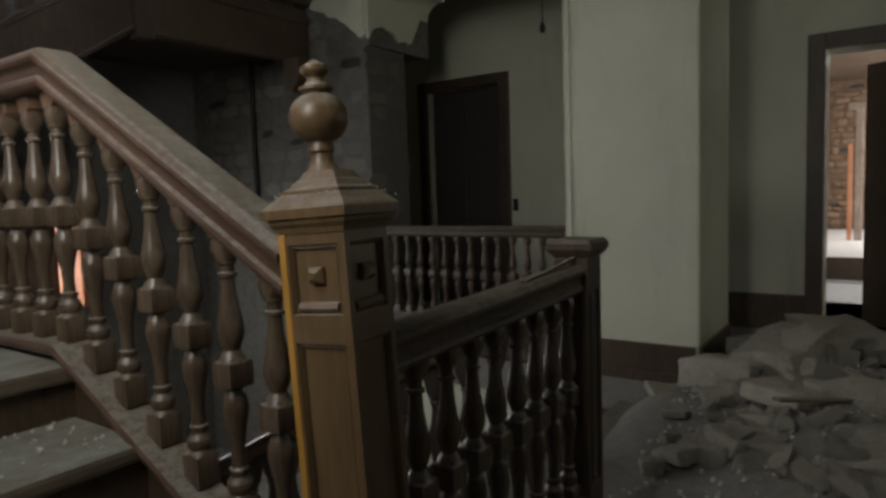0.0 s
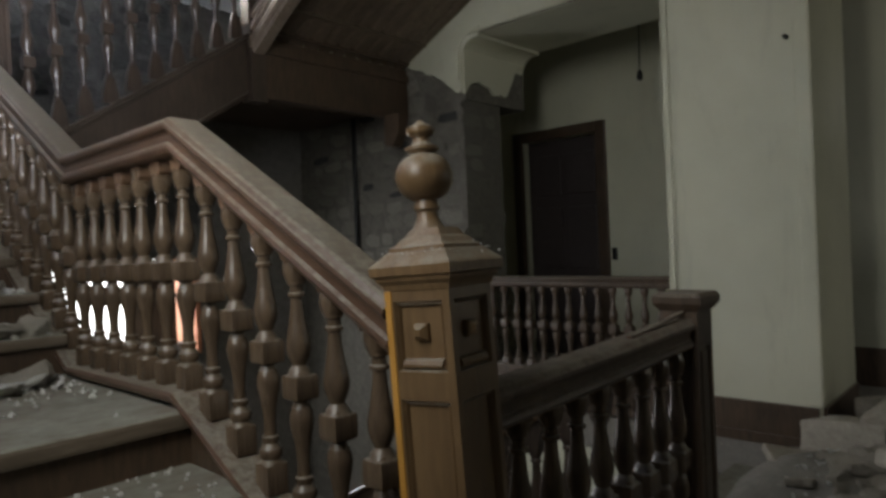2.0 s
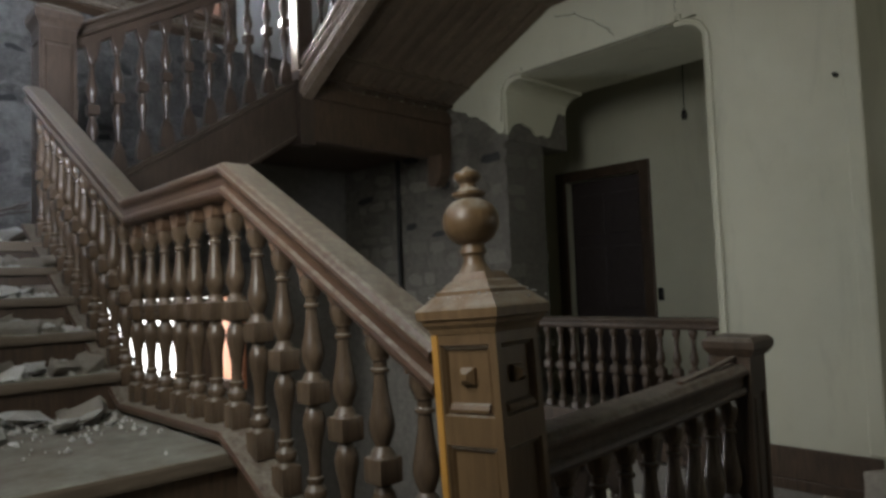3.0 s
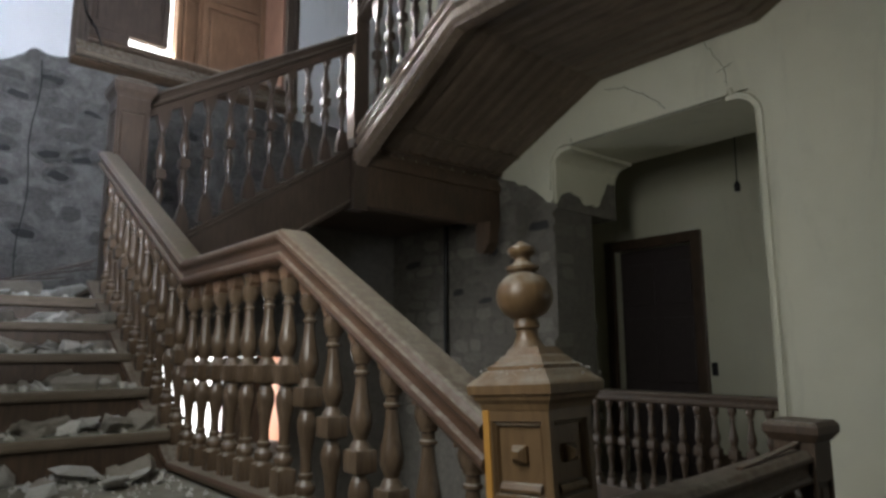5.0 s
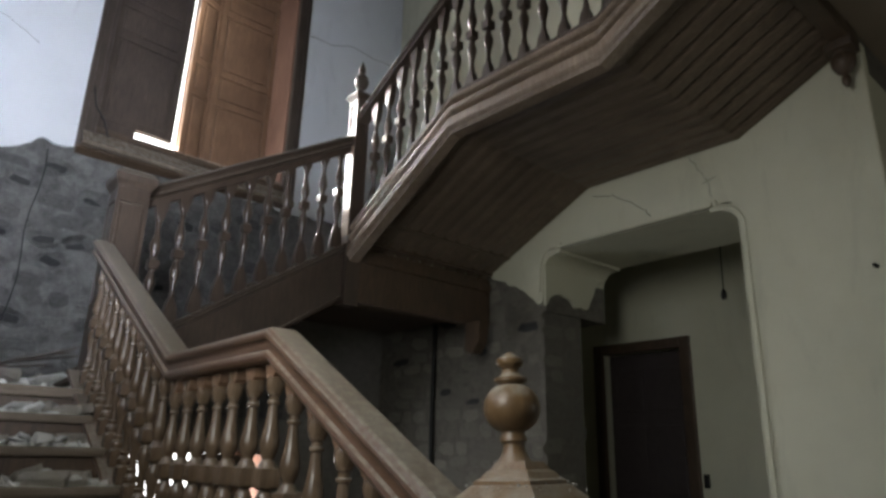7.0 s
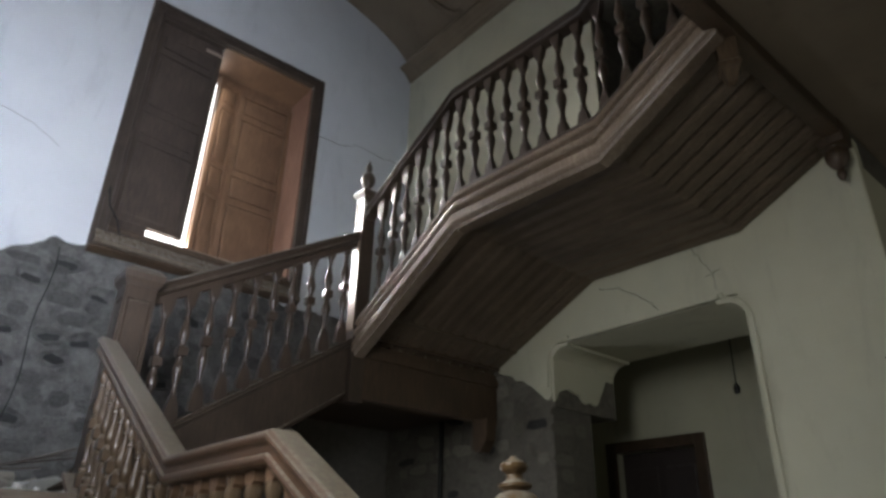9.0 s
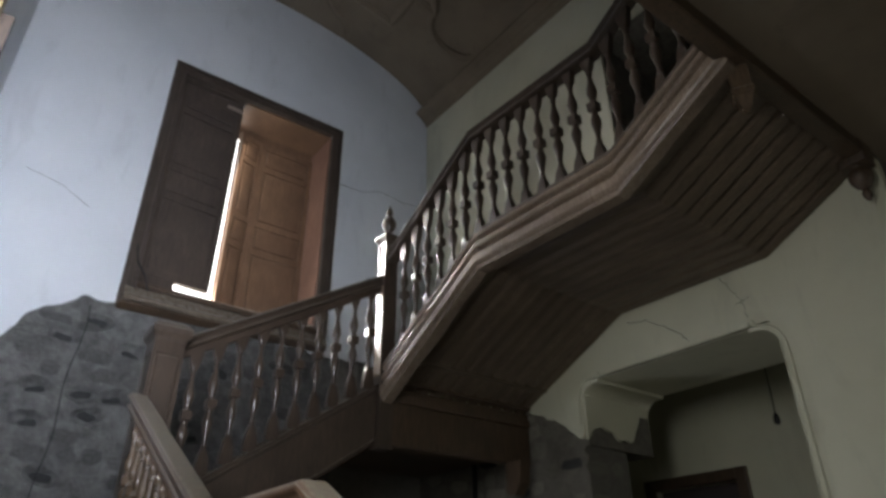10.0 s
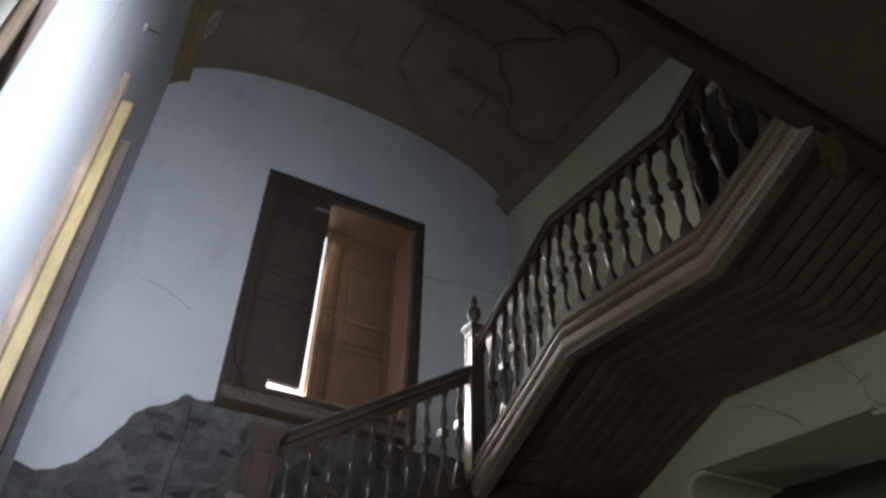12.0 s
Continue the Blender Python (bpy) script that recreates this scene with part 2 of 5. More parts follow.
# ---------------------------------------------------------------- the plan
XC, XB, YA = -0.50, 4.66, 6.50          # west wall, east wall, window wall
THICK = 0.92                            # of the east wall
XR = 6.80                               # far wall of the corridor
X1, X3, Y2, Y1 = 0.965, 2.95, 4.75, 0.915  # lines of the balustrades
L1, L2, L3, L4, L5 = 0.944, 1.744, 3.20, 4.0, 4.50  # levels of the landings
CEIL = 4.27                             # underside of the upper floor, up to YE
YE = 1.13
SPRING, RISE = 8.06, 0.92               # of the vault
LOW = -3.4                              # floor of the storey below

# ---------------------------------------------------------------- floors, walls, vault
bm = box(-3.5, X1 + 0.05, -3.5, 0.2, -0.25, 0)
box(X1 + 0.05, 8.6, -3.5, Y1 + 0.06, -0.25, 0, 0, bm)
box(XB - 0.06, 8.6, Y1 + 0.06, 4.0, -0.25, 0, 0, bm)
box(XB + 0.05, 8.6, 4.0, 7.5, -0.25, 0, 0, bm)
box(2.20, XB - 0.06, Y1 + 0.06, 1.32, -0.25, 0, 0, bm)
structure("floor", bm, DUST, "dusty board floor of the landing and corridor")
structure("plaster_well", box(XB - 0.025, XB - 0.001, 2.3, 4.2, LOW, -0.26), PLASTER, "pale plaster on the wall of the stair well below")
structure("floor_below", box(-3.5, 9, -3.5, 7.5, LOW - 0.2, LOW), DUST, "dusty floor of the storey below")

# window wall with the upper and the lower window
WX0, WX1, WZ0, WZ1 = 1.10, 3.06, 4.28, 7.06
VX0, VX1, VZ0, VZ1 = 1.70, 3.24, 0.50, 1.40
bm = box(XC - 0.5, VX0, YA + 0.10, YA + 0.75, LOW, WZ0)
box(VX1, XB + 1, YA + 0.10, YA + 0.75, LOW, WZ0, 0, bm)
box(VX0, VX1, YA + 0.10, YA + 0.75, LOW, VZ0, 0, bm)
box(VX0, VX1, YA + 0.10, YA + 0.75, VZ1, WZ0, 0, bm)
box(XC - 0.5, WX0, YA + 0.10, YA + 0.75, WZ0, 9.6, 0, bm)
box(WX1, XB + 1, YA + 0.10, YA + 0.75, WZ0, 9.6, 0, bm)
box(WX0, WX1, YA + 0.10, YA + 0.75, WZ1, 9.6, 0, bm)
structure("wall_north", bm, MORTAR, "bare rubble stone wall under the lost plaster")

# east wall: pier, arch, flank
AY0, AY1, AZ = 2.06, 3.97, 3.30
UY0, UY1, UZ = 1.42, 3.17, 7.02           # dark opening on the upper storey
bm = box(XB, XB + THICK, YE - 0.01, AY0, LOW, 4.55)
box(XB, XB + 0.55, AY1 + 0.03, YA + 0.1, LOW, 2.74, 0, bm)
box(XB, XB + THICK, AY1, YA + 0.1, 2.74, 4.55, 0, bm)
box(XB, XB + THICK, AY0, AY1, AZ, 4.55, 0, bm)
box(XB, XB + THICK, AY0, AY1, LOW, 0, 0, bm)
box(XB, XB + THICK, YE - 0.01, UY0, 4.55, 9.6, 0, bm)
box(XB, XB + THICK, UY1, YA + 0.1, 4.55, 9.6, 0, bm)
box(XB, XB + THICK, UY0, UY1, UZ, 9.6, 0, bm)
structure("wall_east", bm, MORTAR_EAST, "thick stone wall with an arched opening")
structure("wall_west", box(XC - 0.6, XC, 1.32, YA, LOW, 9.6), PLASTER_A, "pale plastered wall beside the stairs")
bm = box(XC - 0.6, XC, -3.5, 0.05, LOW, 9.6)
box(XC - 0.6, XC, 0.05, 1.32, LOW, 1.7, 0, bm)
box(XC - 0.6, XC, 0.05, 1.32, 3.9, 9.6, 0, bm)
structure("wall_west_window", bm, PLASTER_A, "pale plastered wall with a tall window")
# unseen walls and roof slab, added to stop skylight leaking in
bm = box(8.6, 8.8, -3.7, 7.5, 4.2, 9.6)
box(9.0, 9.2, -3.7, 7.5, LOW, -0.2, 0, bm)
box(-3.7, -3.5, -3.7, 7.5, LOW, -0.2, 0, bm)
box(XB + 1, 9.0, YA + 0.1, YA + 0.75, LOW, 9.6, 0, bm)
box(-3.7, XC - 0.5, YA + 0.1, YA + 0.75, LOW, -0.2, 0, bm)
box(-3.7, XC - 0.6, -3.7, YA + 0.75, -0.2, 0.0, 0, bm)
structure("wall_shell", bm, VAULT, "plain unseen walls added to keep skylight out of the storeys above and below")
structure("roof", box(-1.2, 8.8, -3.7, YA + 0.75, 9.6, 9.8), VAULT, "plain unseen slab added above the vault to keep skylight out")
structure("wall_south", box(-3.5, 9, -3.7, -3.5, LOW, 9.6), PLASTER, "cream plastered wall behind the landing")

# far wall of the corridor with the dark door and the doorway
DY0, DY1, DZ = 3.84, 4.88, 2.63
RY0, RY1, RZ = -0.55, 0.56, 2.52
bm = box(XR, XR + 0.35, -3.5, RY0, LOW, 4.0)
box(XR, XR + 0.35, RY1, DY0, LOW, 4.0, 0, bm)
box(XR, XR + 0.35, DY1, 7.5, LOW, 4.0, 0, bm)
box(XR, XR + 0.35, DY0, DY1, DZ, 4.0, 0, bm)
box(XR, XR + 0.35, RY0, RY1, RZ, 4.0, 0, bm)
structure("wall_corridor", bm, PLASTER, "cream plastered corridor wall with dark doors")
structure("ceiling_corridor", box(XB + THICK, XR, -3.5, 7.5, 4.0, 4.2), PLASTER, "plain plaster corridor ceiling")
structure("wall_corridor_end", box(XB + THICK, XR, 5.6, 5.8, 0, 4.0), PLASTER, "plain plaster end of the corridor")

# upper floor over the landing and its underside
structure("ceiling_landing", box(XC, 8.6, -3.5, YE, CEIL, L5), VAULT, "underside of the upper floor in dimmed, stained plaster")


def vault_bm():
    cx, hw = (XC + XB) / 2, (XB - XC) / 2
    bm = bmesh.new()
    n = 40
    rows = []
    for y in np.linspace(-3.5, YA + 0.02, 60):
        rows.append([bm.verts.new((cx - hw * math.cos(math.pi * k / n), y, SPRING + RISE * math.sin(math.pi * k / n))) for k in range(n + 1)])
    for a, b in zip(rows, rows[1:]):
        for k in range(n):
            bm.faces.new((a[k], b[k], b[k + 1], a[k + 1]))
    return bm


structure("ceiling_vault", vault_bm(), VAULT, "stained plaster barrel vault in a dimmed colour, with raised mouldings", True)


# plaster skins with a torn edge, laid over the stone
def torn(u0, u1, v0, v1, keep, step, thick, place):
    """A skin over the rectangle, of cells for which keep(u, v) holds."""
    bm = bmesh.new()
    nu, nv = max(1, round((u1 - u0) / step)), max(1, round((v1 - v0) / step))
    grid = {}

    def vert(i, j):
        if (i, j) not in grid:
            u, v = u0 + (u1 - u0) * i / nu, v0 + (v1 - v0) * j / nv
            if 0 < i < nu and 0 < j < nv:
                u += step * 0.35 * noise.noise((u * 31, v * 31, 1.0))
                v += step * 0.35 * noise.noise((u * 31, v * 31, 7.0))
            grid[i, j] = bm.verts.new(place(u, v))
        return grid[i, j]

    for i in range(nu):
        for j in range(nv):
            u, v = u0 + (u1 - u0) * (i + 0.5) / nu, v0 + (v1 - v0) * (j + 0.5) / nv
            if keep(u, v):
                bm.faces.new((vert(i, j), vert(i + 1, j), vert(i + 1, j + 1), vert(i, j + 1)))
    inner = {v for (i, j), v in grid.items() if 0 < i < nu and 0 < j < nv and v.is_boundary}
    for _ in range(3):
        moved = {}
        for v in inner:
            near = [e.other_vert(v).co for e in v.link_edges if e.is_boundary]
            moved[v] = (v.co * 2 + sum(near, Vector())) / (2 + len(near))
        for v, co in moved.items():
            v.co = co
    return bm


def wobble(u, v, s, seed):
    return noise.noise((u * s, v * s, seed)) + 0.5 * noise.noise((u * s * 2.7, v * s * 2.7, seed + 3))


def lerp(x, pts):
    return float(np.interp(x, [p[0] for p in pts], [p[1] for p in pts]))


def skin(name, bm, material, label, thick=0.03, side=-1.0):
    ob = structure(name, bm, material, label)
    mod = ob.modifiers.new("thickness", 'SOLIDIFY')
    mod.thickness, mod.offset = thick, side
    return ob


def keep_a(x, z):
    edge = lerp(x, [(-0.5, 3.17), (-0.1, 3.2), (0.17, 3.55), (0.3, 3.83), (0.72, 4.04), (1.0, 4.06), (3.2, 4.0), (4.7, 4.0)])
    if z < edge + 0.05 * wobble(x, z, 5, 2):
        return False
    return not (WX0 - 0.02 < x < WX1 + 0.02 and WZ0 - 0.02 < z < WZ1 + 0.02)


skin("plaster_north", torn(XC, XB, 3.0, 9.2, keep_a, 0.03, 0.03, lambda u, v: (u, YA - 0.03, v)), PLASTER_A, "pale plaster broken away above bare stone")


def keep_b(y, z):
    if AY0 < y < AY1 and z < AZ or UY0 < y < UY1 and 4.55 < z < UZ:
        return False
    if y > 3.93:
        torn_edge = lerp(y, [(3.9, 2.76), (4.05, 2.78), (4.2, 2.95), (4.6, 3.16), (5.0, 3.2), (6.5, 3.2)])
        return z > torn_edge + 0.07 * wobble(y, z, 6, 5)
    return True


skin("plaster_east", torn(YE - 0.01, YA, -0.02, 9.2, keep_b, 0.034, 0.03, lambda u, v: (XB - 0.03, u, v)), PLASTER, "cream green plaster, cracked, torn off above bare stone", 0.03, 1.0)

# ---------------------------------------------------------------- turned and moulded kinds
RAIL_HALF = [(0.040, 0.008), (0.050, 0.004), (0.058, -0.006), (0.064, -0.010), (0.066, -0.020), (0.061, -0.030), (0.050, -0.035), (0.046, -0.044), (0.047, -0.066), (0.056, -0.074), (0.059, -0.086), (0.053, -0.098), (0.038, -0.104)]
RAIL_SLIM = [(u * 0.82, v * 0.84) for u, v in RAIL_HALF]
RAIL_SLIM += [(-u, v) for u, v in RAIL_SLIM[::-1]]
CAP_LOW = [(-0.070, 0.0), (0.034, 0.0), (0.040, -0.010), (0.036, -0.026), (0.03, -0.034), (-0.060, -0.034), (-0.072, -0.026), (-0.076, -0.010)]
RAIL = RAIL_HALF + [(-u, v) for u, v in RAIL_HALF[::-1]]
CAP = [(-0.072, 0.0), (0.072, 0.0), (0.078, -0.010), (0.074, -0.026), (0.06, -0.034), (-0.06, -0.034), (-0.074, -0.026), (-0.078, -0.010)]
STRING_BOLD = [(0.04, -0.03), (-0.066, -0.03), (-0.072, -0.036), (-0.072, -0.054), (-0.060, -0.066), (-0.040, -0.072), (-0.012, -0.084), (-0.008, -0.110), (-0.064, -0.115), (-0.076, -0.122), (-0.079, -0.138), (-0.074, -0.154),
               (-0.060, -0.166), (-0.040, -0.172), (-0.006, -0.184), (-0.002, -0.216), (-0.078, -0.222), (-0.088, -0.228), (-0.088, -0.290), (-0.078, -0.304), (-0.060, -0.318), (-0.052, -0.346), (0.04, -0.348)]
STRING_PLAIN = [(0.04, -0.03), (-0.044, -0.03), (-0.050, -0.040), (-0.044, -0.056), (-0.032, -0.064), (-0.030, -0.076), (-0.030, -0.455), (-0.040, -0.462), (-0.044, -0.480), (-0.036, -0.498), (0.04, -0.500)]



def turned(rows, seg=16):
    """One closed mesh of stacked rings, rows of (z, half depth, half width, squareness 0 to 1)."""
    bm = bmesh.new()
    rings = []
    for z, rx, ry, sq in rows:
        ring = []
        for k in range(seg):
            c, s = math.cos(2 * math.pi * k / seg), math.sin(2 * math.pi * k / seg)
            q = 1 - sq + sq / max(abs(c), abs(s))
            ring.append(bm.verts.new((rx * c * q, ry * s * q, z)))
        rings.append(ring)
    for a, b in zip(rings, rings[1:]):
        for k in range(seg):
            bm.faces.new((a[k], a[(k + 1) % seg], b[(k + 1) % seg], b[k]))
    bm.faces.new(rings[0][::-1])
    bm.faces.new(rings[-1])
    return bm


def shaded_mesh(bm, name, material, angle=40):
    bm.normal_update()
    me = bpy.data.meshes.new(name)
    bm.to_mesh(me)
    bm.free()
    for p in me.polygons:
        p.use_smooth = True
    me.set_sharp_from_angle(angle=radians(angle))
    me.materials.append(material)
    return me


def vase_baluster(material, w=1.0, tall=1.0):
    """A stout baluster: square foot, stacked discs, pear, square block, dome, long vase, ringed neck and a swelling head."""
    foot = [(-0.03, 0.033, 1), (0.052, 0.033, 1), (0.060, 0.029, 0.3), (0.066, 0.027, 0), (0.074, 0.032, 0), (0.086, 0.034, 0), (0.096, 0.031, 0), (0.104, 0.024, 0), (0.112, 0.021, 0), (0.118, 0.025, 0), (0.128, 0.025, 0), (0.133, 0.019, 0)]
    pear = [(0.165, 0.0175, 0), (0.200, 0.0200, 0), (0.232, 0.0255, 0), (0.258, 0.0315, 0), (0.280, 0.0340, 0), (0.298, 0.0320, 0), (0.314, 0.0255, 0), (0.327, 0.0195, 0)]
    block = [(0.330, 0.022, 0.3), (0.336, 0.033, 1), (0.341, 0.035, 1), (0.392, 0.035, 1), (0.398, 0.033, 1)]
    vase = [(0.401, 0.032, 0), (0.410, 0.030, 0), (0.418, 0.023, 0), (0.425, 0.0195, 0), (0.436, 0.0240, 0), (0.450, 0.0300, 0), (0.468, 0.0340, 0), (0.486, 0.0335, 0), (0.508, 0.0295, 0), (0.535, 0.0240, 0), (0.565, 0.0195, 0), (0.602, 0.0170, 0)]
    head = [(0.606, 0.024, 0), (0.614, 0.024, 0), (0.618, 0.018, 0), (0.634, 0.018, 0), (0.638, 0.025, 0), (0.645, 0.025, 0), (0.650, 0.028, 0.2), (0.672, 0.0325, 0.3), (0.690, 0.031, 0.3), (0.702, 0.024, 0.5), (0.735, 0.024, 1)]
    return shaded_mesh(turned([(z * tall, r * w, r * w, q) for z, r, q in foot + pear + block + vase + head]), "baluster", material)


def slender_baluster(material, tall=0.92):
    """A slender double baluster, alike at both ends: flat flared ends, thin waists, a small block at the middle."""
    half = [(0.000, 0.035, 0.035, 1), (0.032, 0.035, 0.035, 1), (0.038, 0.030, 0.030, 0.3), (0.044, 0.023, 0.023, 0), (0.055, 0.021, 0.021, 0), (0.080, 0.026, 0.026, 0), (0.115, 0.036, 0.036, 0), (0.140, 0.0375, 0.0375, 0), (0.168, 0.033, 0.033, 0),
            (0.220, 0.021, 0.021, 0), (0.265, 0.0165, 0.0165, 0), (0.290, 0.0165, 0.0165, 0), (0.296, 0.023, 0.023, 0), (0.306, 0.023, 0.023, 0), (0.312, 0.019, 0.019, 0), (0.325, 0.024, 0.024, 0.2), (0.350, 0.026, 0.030, 0.8), (0.390, 0.026, 0.037, 1), (0.440, 0.026, 0.047, 1), (0.520, 0.026, 0.052, 1)]
    c = tall / 2
    rows = [(c - d, a, b, q) for d, a, b, q in half[::-1]] + [(c + d, a, b, q) for d, a, b, q in half[1:]]
    return shaded_mesh(turned(rows), "baluster", material)


BAL_WARM = vase_baluster(OAK_MID, 0.90, 0.925)
BAL_LEVEL = vase_baluster(OAK_MID, 0.94)
BAL_ARCH = vase_baluster(OAK_DARK, 0.94)
BAL_TALL = slender_baluster(OAK)


def balusters(parent, me, places, lean=0.006, turn=0.0):
    for x, y, z in places:
        ob = new("baluster", me)
        ob.parent = parent
        ob.location = (x, y, z)
        ob.rotation_euler = (random.uniform(-lean, lean), random.uniform(-lean, lean), radians(turn) + random.uniform(-0.04, 0.04))


def on_path(path, axis, start, step, end):
    """Points along a path at even steps of one axis."""
    i = 0 if axis == "x" else 1
    order = sorted(path, key=lambda p: p[i])
    out, s = [], start
    while s <= end:
        z = float(np.interp(s, [p[i] for p in order], [p[2] for p in order]))
        out.append((s, order[0][1], z) if axis == "x" else (order[0][0], s, z))
        s += step
    return out


def panelled_post(h, z0, z1, panels, edge=0.024, depth=0.010, field=True):
    """A square post of half width h with a sunk, moulded panel on each side between each pair of heights in panels."""
    levels = sorted({z0, z1, *[z for span in panels for z in span]})
    bm = square_tower([(z, h) for z in levels])
    bm.normal_update()
    mids = [(a + b) / 2 for a, b in panels]
    sides = [f for f in bm.faces if abs(f.normal.z) < 0.5 and any(abs(f.calc_center_median().z - m) < 1e-4 for m in mids)]
    bmesh.ops.inset_individual(bm, faces=sides, thickness=edge, depth=0)
    bmesh.ops.inset_individual(bm, faces=sides, thickness=0.005, depth=-depth * 0.6)
    bmesh.ops.inset_individual(bm, faces=sides, thickness=0.004, depth=depth * 0.25)
    bmesh.ops.inset_individual(bm, faces=sides, thickness=0.004, depth=-depth * 0.65)
    if field:
        bmesh.ops.inset_individual(bm, faces=sides, thickness=0.008, depth=0)
        bmesh.ops.inset_individual(bm, faces=sides, thickness=0.008, depth=depth * 0.7)
    return bm


def ball_finial(scale, top):
    """A turned ball finial with its neck; top is the height of its tip."""
    rows = [(-0.236, 0.060), (-0.228, 0.048), (-0.212, 0.037), (-0.195, 0.026), (-0.182, 0.020), (-0.172, 0.020), (-0.168, 0.025), (-0.161, 0.025), (-0.157, 0.022)]
    rows += [(-0.107 - 0.047 * math.cos(a), max(0.022, 0.0545 * math.sin(a) ** 0.9)) for a in np.linspace(0.36, 2.78, 14)]
    rows += [(-0.056, 0.032), (-0.051, 0.032), (-0.047, 0.022), (-0.040, 0.016), (-0.034, 0.015), (-0.030, 0.019), (-0.027, 0.024), (-0.021, 0.027), (-0.014, 0.026), (-0.009, 0.018), (-0.006, 0.012), (0.0, 0.005)]
    return lathe([(top + z * scale, r * scale) for z, r in rows], 24)


# ---------------------------------------------------------------- the great newel and its neighbours
n1 = empty("newel_post", "carved oak newel post with ball finial, dusty top", "newel post", (0.937, 0.806, 0))
n1.rotation_euler = (radians(-3.0), 0, radians(8.0))
H = 0.070
part("shaft", panelled_post(H, 0, 1.335, [(0.30, 1.140), (1.160, 1.318)], 0.022, 0.012, False), OAK_WARM, n1)
part("edge_strip", box(-H - 0.003, -H + 0.016, H - 0.012, H + 0.003, 0.3, 1.322, 0.002), OAK_BARE, n1, "bare orange oak edge")
for k in range(4):
    b = square_tower([(0.0, 0.015), (0.010, 0.015), (0.022, 0.006)])
    bmesh.ops.transform(b, matrix=Matrix.Rotation(k * math.pi / 2, 4, 'Z') @ pose(H - 0.014, 0, 1.246, 0, 90, 0), verts=b.verts[:])
    part("stud", b, OAK_WARM, n1)
for k in range(4):
    b = prism([(H - 0.014, 1.182), (H - 0.001, 1.183), (H, 1.188), (H - 0.004, 1.196), (H - 0.014, 1.199)], "y", -0.043, 0.043)
    bmesh.ops.rotate(b, verts=b.verts[:], cent=(0, 0, 0), matrix=Matrix.Rotation(k * math.pi / 2, 3, 'Z'))
    part("ledge", b, OAK_WARM, n1, "dusty ledge moulding")
cap = part("cap", square_tower([(1.322, 0.072), (1.332, 0.075), (1.340, 0.082), (1.346, 0.083), (1.350, 0.090), (1.366, 0.091), (1.371, 0.087), (1.380, 0.077), (1.390, 0.068), (1.392, 0.063), (1.399, 0.062), (1.403, 0.054), (1.414, 0.046), (1.418, 0.040), (1.432, 0.032)]), OAK_WARM, n1, "dust-covered moulded cap")
part("finial", ball_finial(1.0, 1.637), OAK_WARM, cap, "turned ball finial", True, Matrix.Translation((0, 0.012, 0)))

nb = empty("newel_post", "plain dark oak newel post with flat cap", "newel post", (2.14, Y1, 0))
H = 0.058
part("shaft", panelled_post(H, 0, 1.17, [(0.35, 1.06)], 0.022, 0.008), OAK_DARK, nb)
part("cap", square_tower([(1.155, 0.062), (1.165, 0.070), (1.180, 0.080), (1.200, 0.080), (1.210, 0.072), (1.214, 0.068)]), OAK_DARK, nb, "flat moulded cap")

n2 = empty("newel_post", "tall oak newel post with moulded cap on the landing", "newel post", (1.09, 4.70, 0))
H = 0.106
part("shaft", panelled_post(H, 0.9, 3.16, [(2.30, 3.05)], 0.03, 0.010), OAK, n2)
part("cap", square_tower([(3.12, 0.109), (3.14, 0.116), (3.17, 0.134), (3.215, 0.139), (3.225, 0.128), (3.25, 0.112), (3.28, 0.06)]), OAK, n2, "moulded cap")

n3 = empty("newel_post", "oak newel post with small urn finial on the half landing", "newel post", (2.945, 4.745, 0))
H = 0.068
part("shaft", panelled_post(H, 2.62, 4.60, [(4.24, 4.56)], 0.026, 0.012, False), OAK, n3)
cap = part("cap", square_tower([(4.585, 0.074), (4.60, 0.082), (4.62, 0.095), (4.645, 0.097), (4.655, 0.09), (4.68, 0.055)]), OAK, n3, "moulded cap")
# thin pale board added: the light on this face is in its colour
part("front_panel", box(-H - 0.008, -H + 0.002, -H + 0.006, H - 0.012, 3.24, 4.10, 0.002), OAK_LIT_GREYED, n3, "face board in paler oak for the window light on it")
part("finial", lathe([(4.66, 0.05), (4.69, 0.035), (4.71, 0.026), (4.73, 0.045), (4.77, 0.066), (4.81, 0.072), (4.85, 0.06), (4.88, 0.035), (4.90, 0.026), (4.93, 0.034), (4.96, 0.03), (5.0, 0.014), (5.03, 0.004)], 20), OAK, cap, "urn finial", True)

